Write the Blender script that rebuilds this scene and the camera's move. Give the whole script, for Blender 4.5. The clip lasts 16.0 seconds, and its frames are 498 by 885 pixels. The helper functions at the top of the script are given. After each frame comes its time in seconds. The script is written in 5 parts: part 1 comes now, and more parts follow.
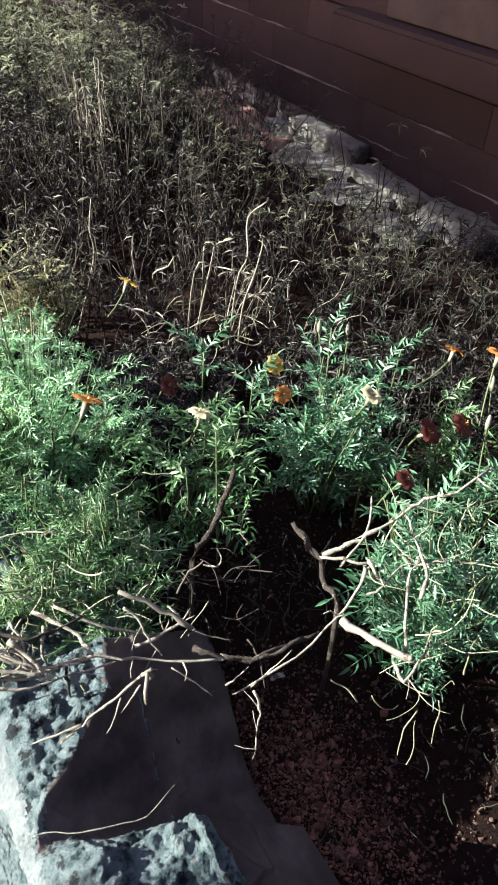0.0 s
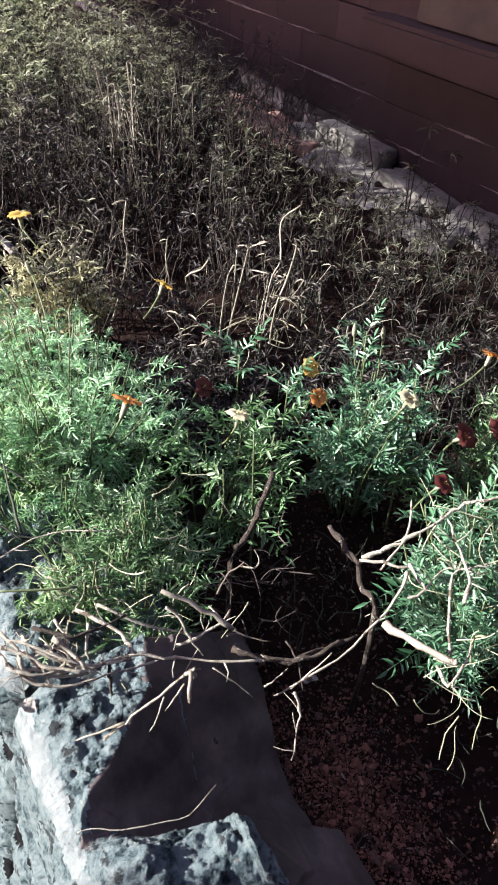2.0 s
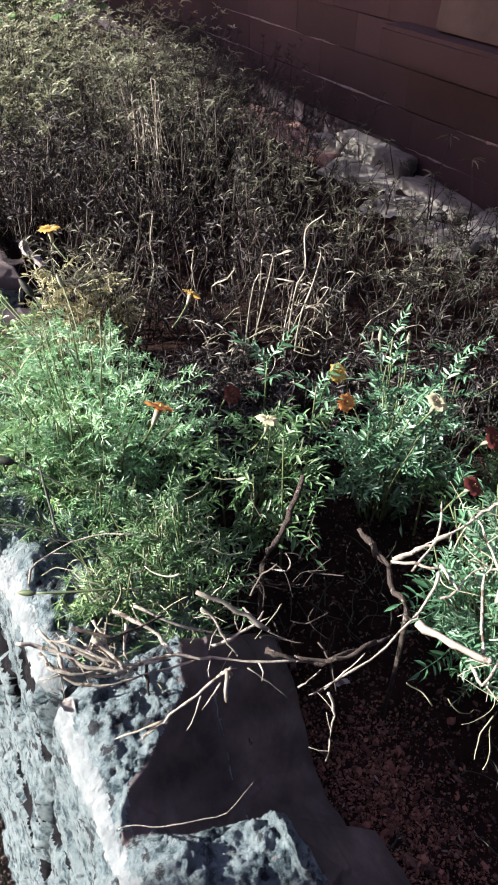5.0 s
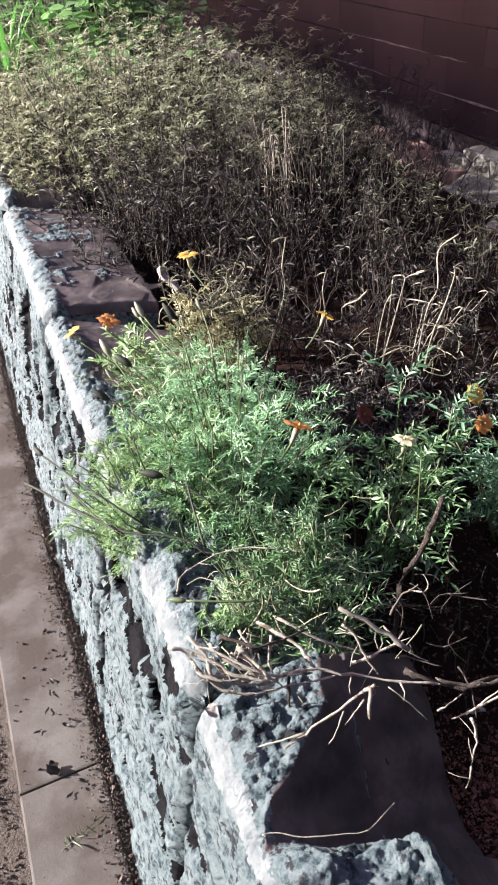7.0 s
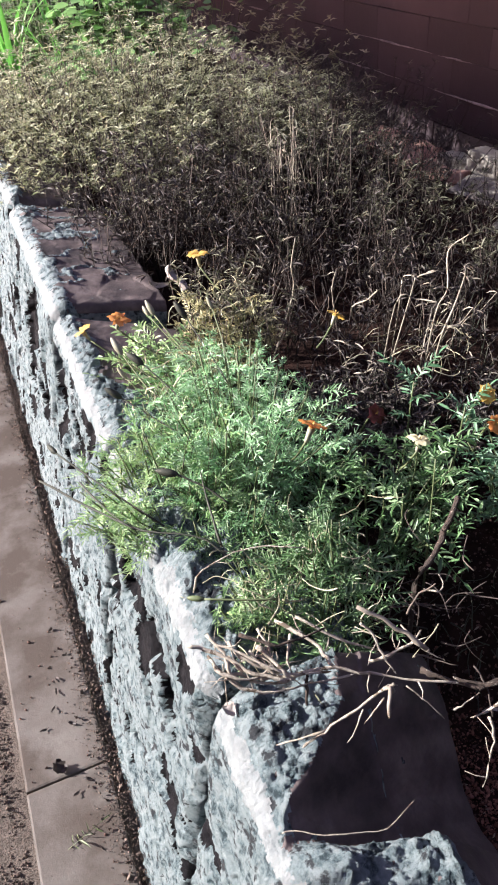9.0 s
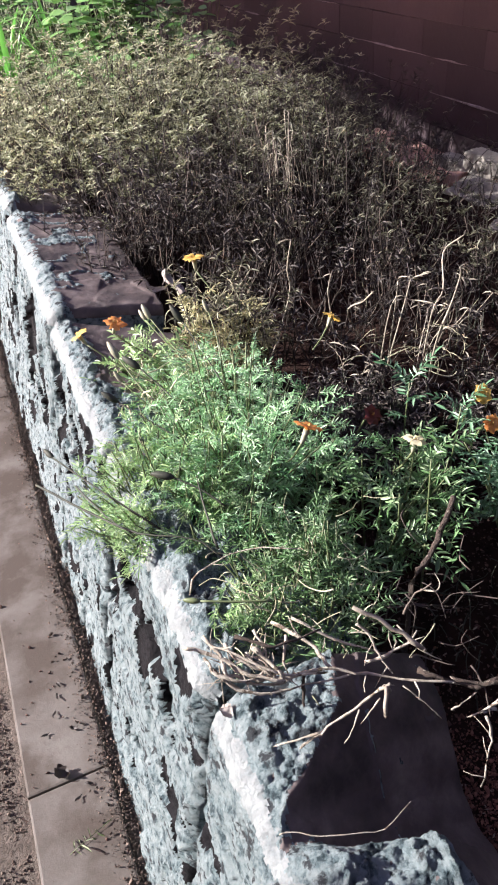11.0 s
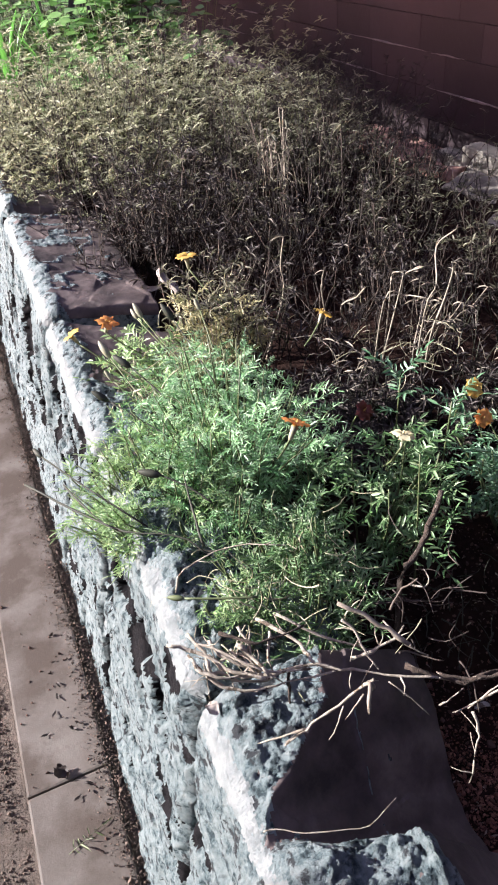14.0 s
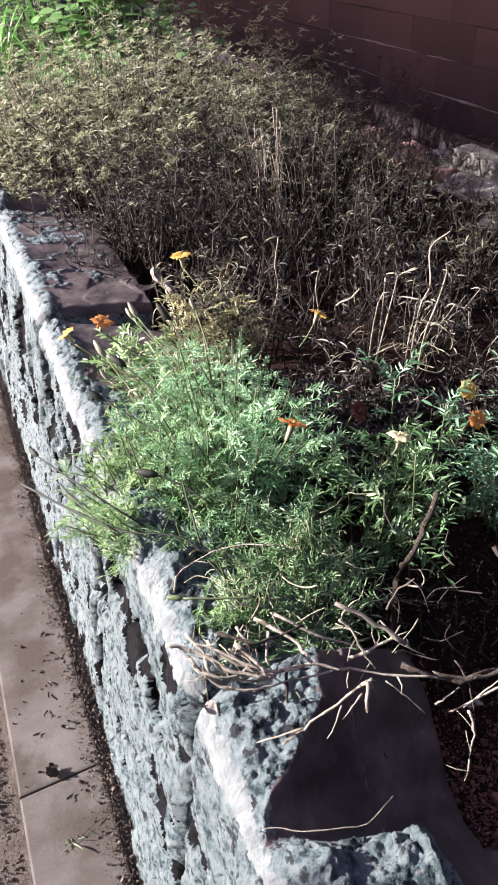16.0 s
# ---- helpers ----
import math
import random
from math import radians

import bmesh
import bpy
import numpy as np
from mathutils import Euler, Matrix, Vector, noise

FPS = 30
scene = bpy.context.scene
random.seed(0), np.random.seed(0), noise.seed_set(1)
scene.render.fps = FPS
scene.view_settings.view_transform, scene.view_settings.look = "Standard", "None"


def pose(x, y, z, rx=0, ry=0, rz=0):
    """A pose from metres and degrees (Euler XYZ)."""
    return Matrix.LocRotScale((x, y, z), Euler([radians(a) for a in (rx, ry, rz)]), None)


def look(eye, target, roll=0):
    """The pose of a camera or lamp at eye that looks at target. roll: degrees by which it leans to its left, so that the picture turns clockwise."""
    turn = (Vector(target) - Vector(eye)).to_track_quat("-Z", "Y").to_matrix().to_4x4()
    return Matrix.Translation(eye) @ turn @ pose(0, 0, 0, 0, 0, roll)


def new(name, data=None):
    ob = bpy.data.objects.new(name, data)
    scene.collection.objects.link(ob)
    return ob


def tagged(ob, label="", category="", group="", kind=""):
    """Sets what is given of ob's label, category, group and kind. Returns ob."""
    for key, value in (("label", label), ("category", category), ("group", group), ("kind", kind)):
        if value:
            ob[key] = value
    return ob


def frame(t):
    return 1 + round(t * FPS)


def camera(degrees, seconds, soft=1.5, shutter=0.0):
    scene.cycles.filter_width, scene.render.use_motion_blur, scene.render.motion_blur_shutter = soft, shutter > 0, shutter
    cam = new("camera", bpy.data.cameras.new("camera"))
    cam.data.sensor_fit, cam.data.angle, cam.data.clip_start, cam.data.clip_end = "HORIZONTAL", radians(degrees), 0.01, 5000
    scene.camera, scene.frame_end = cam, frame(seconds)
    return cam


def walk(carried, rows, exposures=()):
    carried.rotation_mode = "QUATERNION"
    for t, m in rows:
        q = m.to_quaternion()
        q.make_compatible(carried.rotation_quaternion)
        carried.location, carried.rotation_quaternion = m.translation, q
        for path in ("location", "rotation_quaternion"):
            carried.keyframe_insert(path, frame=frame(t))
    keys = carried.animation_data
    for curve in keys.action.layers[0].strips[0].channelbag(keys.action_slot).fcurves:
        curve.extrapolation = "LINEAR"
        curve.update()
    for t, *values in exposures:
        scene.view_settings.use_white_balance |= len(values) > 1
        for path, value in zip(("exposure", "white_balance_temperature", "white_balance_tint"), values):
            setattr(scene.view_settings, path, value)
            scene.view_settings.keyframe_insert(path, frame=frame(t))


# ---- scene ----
cam = camera(39.2, 16.0, soft=2.0)
PATH = [
    (0, (0.026, 0.237, 1.347), (0.879, 1.467, 0.021), 3.4),
    (0.5, (0.007, 0.248, 1.35), (0.817, 1.523, 0.039), 3.5),
    (1, (0.0, 0.255, 1.346), (0.809, 1.528, 0.033), 3.8),
    (1.5, (0.001, 0.254, 1.347), (0.82, 1.52, 0.033), 3.4),
    (2, (0.002, 0.248, 1.346), (0.819, 1.509, 0.026), 2.9),
    (2.5, (-0.002, 0.244, 1.348), (0.826, 1.494, 0.025), 2.8),
    (3, (-0.007, 0.239, 1.352), (0.808, 1.502, 0.032), 2.2),
    (3.2, (-0.011, 0.24, 1.351), (0.789, 1.513, 0.032), 1.8),
    (5.3, (-0.014, 0.241, 1.349), (0.748, 1.558, 0.051), 0.2),
    (5.5, (-0.013, 0.239, 1.351), (0.708, 1.575, 0.049), -1.7),
    (6, (-0.032, 0.248, 1.355), (0.489, 1.704, 0.088), -6.2),
    (6.5, (-0.042, 0.251, 1.353), (0.469, 1.722, 0.099), -5.7),
    (7, (-0.053, 0.244, 1.363), (0.46, 1.719, 0.114), -5.4),
    (7.5, (-0.057, 0.245, 1.362), (0.441, 1.727, 0.115), -5.5),
    (8, (-0.062, 0.245, 1.363), (0.443, 1.729, 0.121), -5.3),
    (8.5, (-0.067, 0.248, 1.362), (0.442, 1.727, 0.115), -5.3),
    (9, (-0.073, 0.251, 1.364), (0.446, 1.723, 0.114), -5.0),
    (9.2, (-0.072, 0.249, 1.364), (0.456, 1.724, 0.121), -4.9),
    (11.3, (-0.065, 0.246, 1.362), (0.454, 1.725, 0.12), -5.8),
    (11.5, (-0.063, 0.248, 1.361), (0.46, 1.721, 0.113), -5.7),
    (12, (-0.058, 0.25, 1.359), (0.453, 1.724, 0.108), -5.9),
    (12.5, (-0.054, 0.248, 1.36), (0.447, 1.731, 0.115), -6.2),
    (13, (-0.05, 0.242, 1.358), (0.454, 1.727, 0.116), -6.3),
    (13.5, (-0.045, 0.236, 1.359), (0.462, 1.719, 0.116), -6.6),
    (14, (-0.044, 0.236, 1.356), (0.452, 1.725, 0.116), -6.9),
    (14.5, (-0.046, 0.236, 1.358), (0.462, 1.721, 0.118), -6.6),
    (15, (-0.052, 0.236, 1.361), (0.461, 1.716, 0.117), -6.3),
    (15.5, (-0.054, 0.238, 1.362), (0.468, 1.714, 0.117), -5.9),
    (16, (-0.054, 0.239, 1.361), (0.471, 1.712, 0.115), -5.9),
]
walk(cam, [(t, look(eye, target, roll)) for t, eye, target, roll in PATH], exposures=[(0.0, 1.75, 6500, -4), (0.5, 1.75, 6500, 1), (1.5, 1.75, 6500, 5), (3.0, 1.72, 6500, 8), (5.5, 1.72, 6600, 6),
      (6.0, 1.70, 6650, 4), (6.6, 1.70, 6600, 10), (9.0, 1.70, 6650, 12), (16.0, 1.70, 6650, 13)])

# ---- world, sun and exposure ----
SUN_EL, SUN_AZ = 25.0, 27.0          # degrees above the horizon; turn from -X towards +Y
world = bpy.data.worlds.new("world")
scene.world = world
world.use_nodes = True
wn, wl = world.node_tree.nodes, world.node_tree.links
sky = wn.new("ShaderNodeTexSky")
sky.sky_type, sky.sun_disc = "NISHITA", False
sky.sun_elevation, sky.sun_rotation = radians(SUN_EL), radians(-90 + SUN_AZ)
tint = wn.new("ShaderNodeMixRGB")
tint.blend_type = "MULTIPLY"
tint.inputs[0].default_value = 1.0
tint.inputs[2].default_value = (1.0, 0.66, 0.70, 1)
wl.new(sky.outputs[0], tint.inputs[1])
wl.new(tint.outputs[0], wn["Background"].inputs[0])
wn["Background"].inputs[1].default_value = 0.15

sun = new("sun", bpy.data.lights.new("sun", "SUN"))
sun.data.energy, sun.data.angle, sun.data.color = 5.0, radians(0.6), (1.0, 0.985, 0.98)
sun_way = Vector((math.cos(radians(SUN_AZ)), -math.sin(radians(SUN_AZ)), -math.tan(radians(SUN_EL)))).normalized()
sun.matrix_world = look(Vector((-6, 3, 4)), Vector((-6, 3, 4)) + sun_way)


# ---- materials ----
def material(name, stops, scale=8.0, detail=6.0, rough=0.8, bump=0.3, bump_scale=60.0, bump_dist=0.004,
             island=0.0, translucent=0.0, metal=0.0, spots=None, spot_scale=20.0, spot_from=0.6, coat=0.0, vary=0.0, spot_soft=0.025):
    """stops: (place, colour) of the noise ramp; island: how far pieces differ; spots: a second colour in patches."""
    m = bpy.data.materials.new(name)
    m.use_nodes = True
    n, l = m.node_tree.nodes, m.node_tree.links
    bsdf = n["Principled BSDF"]
    tc = n.new("ShaderNodeTexCoord")
    no = n.new("ShaderNodeTexNoise")
    no.inputs["Scale"].default_value, no.inputs["Detail"].default_value = scale, detail
    no.inputs["Roughness"].default_value = 0.65
    l.new(tc.outputs["Object"], no.inputs["Vector"])
    ramp = n.new("ShaderNodeValToRGB")
    while len(ramp.color_ramp.elements) < len(stops):
        ramp.color_ramp.elements.new(0.5)
    for e, (p, c) in zip(ramp.color_ramp.elements, stops):
        e.position, e.color = p, (*c, 1)
    fac = no.outputs["Fac"]
    if vary:
        oi = n.new("ShaderNodeObjectInfo")
        mo = n.new("ShaderNodeMix")
        mo.inputs[0].default_value = vary
        l.new(fac, mo.inputs[2])
        l.new(oi.outputs["Random"], mo.inputs[3])
        fac = mo.outputs[0]
    if island:
        geo = n.new("ShaderNodeNewGeometry")
        mix = n.new("ShaderNodeMix")
        mix.inputs[0].default_value = island
        l.new(fac, mix.inputs[2])
        l.new(geo.outputs["Random Per Island"], mix.inputs[3])
        fac = mix.outputs[0]
    l.new(fac, ramp.inputs[0])
    colour = ramp.outputs[0]
    if spots:
        sp = n.new("ShaderNodeTexNoise")
        sp.inputs["Scale"].default_value, sp.inputs["Detail"].default_value = spot_scale, 7
        sp.inputs["Roughness"].default_value = 0.62
        l.new(tc.outputs["Object"], sp.inputs["Vector"])
        sr = n.new("ShaderNodeMapRange")
        sr.inputs[1].default_value, sr.inputs[2].default_value = spot_from, spot_from + spot_soft
        l.new(sp.outputs["Fac"], sr.inputs[0])
        mx = n.new("ShaderNodeMixRGB")
        mx.inputs[2].default_value = (*spots, 1)
        l.new(sr.outputs[0], mx.inputs[0])
        l.new(colour, mx.inputs[1])
        colour = mx.outputs[0]
    l.new(colour, bsdf.inputs["Base Color"])
    bsdf.inputs["Roughness"].default_value = rough
    bsdf.inputs["Metallic"].default_value = metal
    bsdf.inputs["Coat Weight"].default_value = coat
    if bump:
        bn = n.new("ShaderNodeTexNoise")
        bn.inputs["Scale"].default_value, bn.inputs["Detail"].default_value = bump_scale, 8
        bn.inputs["Roughness"].default_value = 0.7
        l.new(tc.outputs["Object"], bn.inputs["Vector"])
        b = n.new("ShaderNodeBump")
        b.inputs["Strength"].default_value, b.inputs["Distance"].default_value = bump, bump_dist
        l.new(bn.outputs["Fac"], b.inputs["Height"])
        l.new(b.outputs[0], bsdf.inputs["Normal"])
    if translucent:
        tr = n.new("ShaderNodeBsdfTranslucent")
        l.new(colour, tr.inputs[0])
        ms = n.new("ShaderNodeMixShader")
        ms.inputs[0].default_value = translucent
        l.new(bsdf.outputs[0], ms.inputs[1])
        l.new(tr.outputs[0], ms.inputs[2])
        l.new(ms.outputs[0], n["Material Output"].inputs[0])
    return m


STONE = material("rough_stone", [(0.38, (0.032, 0.056, 0.066)), (0.44, (0.128, 0.178, 0.192)), (0.51, (0.218, 0.276, 0.286)), (0.66, (0.30, 0.352, 0.36))], 62, 15, 0.9,
                 1.0, 190, 0.013, spots=(0.026, 0.032, 0.038), spot_scale=44, spot_from=0.56, spot_soft=0.06)
# brightened stone for the rims, sunlight put into the colour
SUNLIT_EDGE = material("sunlit_edge_stone", [(0.35, (0.19, 0.215, 0.22)), (0.6, (0.29, 0.312, 0.314))], 40, 10, 0.85, 0.8, 130, 0.012)
# weathered skin taken near black, putting the pits' shade into its colour
PIT_SHADE_SKIN = material("weathered_stone_pit_shade", [(0.35, (0.005, 0.005, 0.006)), (0.7, (0.014, 0.013, 0.015))], 40, 9, 0.8, 0.9, 90, 0.006, spots=(0.07, 0.075, 0.08), spot_scale=60, spot_from=0.66, spot_soft=0.1)
PIT_SHADE_SKIN.node_tree.nodes["Principled BSDF"].inputs["Specular IOR Level"].default_value = 0.08
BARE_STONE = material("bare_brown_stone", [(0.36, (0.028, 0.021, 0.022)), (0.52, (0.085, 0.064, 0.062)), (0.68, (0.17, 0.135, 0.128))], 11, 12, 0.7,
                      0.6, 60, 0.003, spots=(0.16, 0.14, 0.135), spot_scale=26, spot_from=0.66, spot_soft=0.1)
WALL_STONE = material("dressed_stone", [(0.3, (0.024, 0.0122, 0.0162)), (0.7, (0.044, 0.0255, 0.0325))], 5, 8, 0.8, 0.6, 50, 0.004, vary=0.35)
# pale colour for the glints along the wall courses
EDGE_GLINT = material("course_edge_glint", [(0.3, (0.14, 0.115, 0.12)), (0.7, (0.34, 0.29, 0.29))], 16, 6, 0.95, 0.5, 120, 0.003)
MORTAR = material("mortar", [(0.3, (0.036, 0.026, 0.028)), (0.7, (0.07, 0.052, 0.055))], 20, 5, 0.95, 0.5, 120, 0.003)
PALE_ROCK = material("pale_rock", [(0.35, (0.11, 0.096, 0.085)), (0.5, (0.21, 0.19, 0.165)), (0.66, (0.31, 0.28, 0.25))], 12, 11, 0.85, 0.8, 50, 0.006, spots=(0.045, 0.037, 0.034), spot_scale=9, spot_from=0.58, spot_soft=0.08)
RED_ROCK = material("red_rock", [(0.34, (0.14, 0.062, 0.047)), (0.5, (0.34, 0.19, 0.15)), (0.66, (0.50, 0.34, 0.28))], 16, 10, 0.8, 0.8, 60, 0.005)
CONCRETE = material("concrete", [(0.3, (0.055, 0.042, 0.032)), (0.48, (0.092, 0.078, 0.068)), (0.72, (0.15, 0.136, 0.124))], 5, 10, 0.7, 0.4, 140, 0.002,
                    spots=(0.046, 0.032, 0.023), spot_scale=6, spot_from=0.45, spot_soft=0.14)
GRAVEL = material("gravel_soil", [(0.3, (0.06, 0.047, 0.038)), (0.7, (0.15, 0.12, 0.10))], 60, 8, 0.95, 1.0, 180, 0.008)
SOIL = material("soil", [(0.3, (0.012, 0.007, 0.006)), (0.7, (0.034, 0.018, 0.0145))], 30, 8, 0.95, 0.9, 140, 0.008)
SOIL.node_tree.nodes["Principled BSDF"].inputs["Specular IOR Level"].default_value = 0.08
CRUMB = material("soil_crumbs", [(0.2, (0.035, 0.018, 0.014)), (0.9, (0.15, 0.08, 0.062))], 50, 4, 0.9, 0.3, 200, 0.002, island=0.8)
CHIP = material("wood_chips", [(0.2, (0.05, 0.026, 0.018)), (0.85, (0.26, 0.20, 0.16))], 50, 4, 0.85, 0.3, 200, 0.002, island=0.9)
GRIT = material("grit", [(0.2, (0.035, 0.024, 0.02)), (0.9, (0.17, 0.125, 0.10))], 50, 4, 0.95, 0.3, 200, 0.002, island=0.7)
BARK = material("dry_bark", [(0.30, (0.20, 0.16, 0.12)), (0.56, (0.46, 0.41, 0.335))], 70, 8, 0.85, 0.8, 180, 0.003, spots=(0.12, 0.09, 0.064), spot_scale=70, spot_from=0.58)
DARK_BARK = material("dark_bark", [(0.3, (0.022, 0.014, 0.011)), (0.7, (0.09, 0.064, 0.05))], 60, 8, 0.9, 1.0, 160, 0.005, spots=(0.26, 0.22, 0.18), spot_scale=90, spot_from=0.62)
PEELED = material("peeled_wood", [(0.3, (0.17, 0.135, 0.105)), (0.7, (0.35, 0.305, 0.25))], 50, 6, 0.7, 0.4, 120, 0.002, spots=(0.12, 0.085, 0.06), spot_scale=40, spot_from=0.6)
STRAW = material("straw", [(0.2, (0.14, 0.112, 0.085)), (0.8, (0.42, 0.375, 0.30))], 40, 4, 0.7, 0.2, 200, 0.001, island=0.6)
LEAF_A = material("marigold_leaf", [(0.12, (0.09, 0.25, 0.09)), (0.5, (0.30, 0.56, 0.27)), (0.8, (0.58, 0.75, 0.54))], 12, 4, 0.34, 0.15, 220, 0.0008, island=0.45, vary=0.5, translucent=0.35)
LEAF_M = material("mint_leaf", [(0.12, (0.035, 0.095, 0.042)), (0.5, (0.11, 0.24, 0.125)), (0.85, (0.44, 0.59, 0.44))], 12, 4, 0.36, 0.15, 220, 0.0008, island=0.5, vary=0.55, translucent=0.2)
LEAF_LIME = material("lime_leaf", [(0.12, (0.14, 0.29, 0.09)), (0.5, (0.37, 0.54, 0.24)), (0.85, (0.62, 0.73, 0.50))], 12, 4, 0.4, 0.15, 220, 0.0008, island=0.45, vary=0.5, translucent=0.3)
LEAF_PALE = material("straw_leaf", [(0.12, (0.20, 0.18, 0.08)), (0.5, (0.40, 0.38, 0.20)), (0.88, (0.60, 0.56, 0.36))], 12, 4, 0.5, 0.15, 220, 0.0008, island=0.45, vary=0.5, translucent=0.3)
LEAF_B = material("marigold_leaf_dull", [(0.15, (0.028, 0.058, 0.022)), (0.5, (0.13, 0.26, 0.10)), (0.85, (0.42, 0.53, 0.33))], 14, 4, 0.4, 0.15, 220, 0.0008, island=0.45, vary=0.5, translucent=0.3)
LEAF_BRIGHT = material("fresh_leaf", [(0.2, (0.09, 0.34, 0.05)), (0.8, (0.24, 0.56, 0.13))], 10, 4, 0.4, 0.1, 100, 0.001, island=0.4, translucent=0.35)
LEAF_BROAD = material("broad_leaf", [(0.2, (0.10, 0.25, 0.06)), (0.8, (0.32, 0.50, 0.20))], 10, 4, 0.45, 0.2, 100, 0.002, island=0.5, translucent=0.3)
LEAF_DRY = material("dry_bush_leaf", [(0.1, (0.035, 0.034, 0.020)), (0.5, (0.12, 0.12, 0.072)), (0.9, (0.44, 0.43, 0.32))], 4, 4, 0.5, 0.1, 200, 0.001, island=0.8, translucent=0.5)
LEAF_OLIVE = material("olive_leaf", [(0.1, (0.15, 0.165, 0.08)), (0.45, (0.40, 0.42, 0.25)), (0.8, (0.62, 0.63, 0.46))], 4, 4, 0.5, 0.1, 200, 0.001, island=0.75, translucent=0.5)
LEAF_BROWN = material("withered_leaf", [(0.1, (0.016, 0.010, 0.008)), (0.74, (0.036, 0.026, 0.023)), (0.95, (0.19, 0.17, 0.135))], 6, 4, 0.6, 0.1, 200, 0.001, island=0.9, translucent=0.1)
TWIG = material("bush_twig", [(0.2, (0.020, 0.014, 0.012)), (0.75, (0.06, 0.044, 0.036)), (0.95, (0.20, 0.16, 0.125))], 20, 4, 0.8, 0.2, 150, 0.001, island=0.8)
STEM = material("green_stem", [(0.2, (0.06, 0.085, 0.03)), (0.8, (0.15, 0.18, 0.085))], 20, 4, 0.55, 0.1, 150, 0.001, island=0.6)
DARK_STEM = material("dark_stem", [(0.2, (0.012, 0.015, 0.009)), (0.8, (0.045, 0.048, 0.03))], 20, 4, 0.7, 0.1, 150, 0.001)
CALYX = material("calyx", [(0.2, (0.20, 0.20, 0.13)), (0.8, (0.38, 0.36, 0.27))], 60, 4, 0.55, 0.2, 200, 0.001)
ORANGE = material("orange_petal", [(0.3, (0.56, 0.17, 0.04)), (0.7, (0.72, 0.36, 0.11))], 60, 4, 0.55, 0.1, 200, 0.001, translucent=0.25)
YELLOW = material("yellow_petal", [(0.3, (0.58, 0.34, 0.06)), (0.7, (0.72, 0.52, 0.17))], 60, 4, 0.55, 0.1, 200, 0.001, translucent=0.25)
RED = material("red_petal", [(0.3, (0.08, 0.012, 0.01)), (0.7, (0.15, 0.032, 0.022))], 60, 4, 0.6, 0.1, 200, 0.001, translucent=0.1)
CREAM = material("cream_petal", [(0.3, (0.55, 0.48, 0.26)), (0.7, (0.75, 0.70, 0.48))], 60, 4, 0.6, 0.1, 200, 0.001, translucent=0.25)
PAPERY = material("papery_dead_leaf", [(0.3, (0.22, 0.19, 0.17)), (0.7, (0.44, 0.40, 0.37))], 40, 5, 0.85, 0.6, 90, 0.004, spots=(0.10, 0.07, 0.055), spot_scale=60, spot_from=0.57)
PLASTER = material("plaster", [(0.3, (0.085, 0.075, 0.072)), (0.7, (0.14, 0.125, 0.12))], 2, 7, 0.9, 0.4, 60, 0.003)

DARK_PLASTER = material("dark_plaster", [(0.3, (0.042, 0.037, 0.037)), (0.7, (0.09, 0.080, 0.076))], 4, 8, 0.9, 0.4, 60, 0.003)

rng = np.random.default_rng(7)


# ---- mesh helpers ----
class Buf:
    """Gathers vertices and faces of one mesh."""
    def __init__(self):
        self.v, self.f = [], []

    def add(self, verts, faces):
        b = len(self.v)
        self.v.extend(verts)
        self.f.extend([tuple(b + i for i in q) for q in faces])

    def many(self, verts, faces, mats):
        """verts (n,3) and faces placed by each 4x4 of mats (k,4,4)."""
        verts = np.asarray(verts)
        h = np.c_[verts, np.ones(len(verts))]
        w = np.einsum("kij,nj->kni", mats, h)[..., :3].reshape(-1, 3)
        b, n = len(self.v), len(verts)
        self.v.extend(map(tuple, w))
        for k in range(len(mats)):
            o = b + k * n
            self.f.extend([tuple(o + i for i in q) for q in faces])

    def mesh(self, name):
        me = bpy.data.meshes.new(name)
        me.from_pydata([tuple(map(float, p)) for p in self.v], [], self.f)
        me.update()
        return me


def part(name, data, mat, parent=None, label="", smooth=True):
    """Links a Buf or a bmesh as one mesh object."""
    if isinstance(data, Buf):
        me = data.mesh(name)
    else:
        me = bpy.data.meshes.new(name)
        data.to_mesh(me)
        data.free()
    if smooth:
        me.polygons.foreach_set("use_smooth", [True] * len(me.polygons))
    me.materials.append(mat)
    ob = new(name, me)
    if parent is not None:
        ob.parent = parent
    if label:
        ob["label"] = label
    return ob


def stuff(ob):
    ob["kind"] = "stuff"
    return ob


def thing(name, label, category, group="", at=(0, 0, 0)):
    e = new(name)
    e.empty_display_size = 0.05
    return tagged(e, label, category, group)


def smooth_line(pts, step=4):
    """Catmull-Rom through pts."""
    p = [np.array(q, float) for q in pts]
    p = [2 * p[0] - p[1], *p, 2 * p[-1] - p[-2]]
    out = []
    for i in range(1, len(p) - 2):
        for k in range(step):
            t = k / step
            out.append(0.5 * ((2 * p[i]) + (p[i + 1] - p[i - 1]) * t + (2 * p[i - 1] - 5 * p[i] + 4 * p[i + 1] - p[i + 2]) * t * t
                              + (3 * p[i] - p[i - 1] - 3 * p[i + 1] + p[i + 2]) * t ** 3))
    return out + [p[-2]]


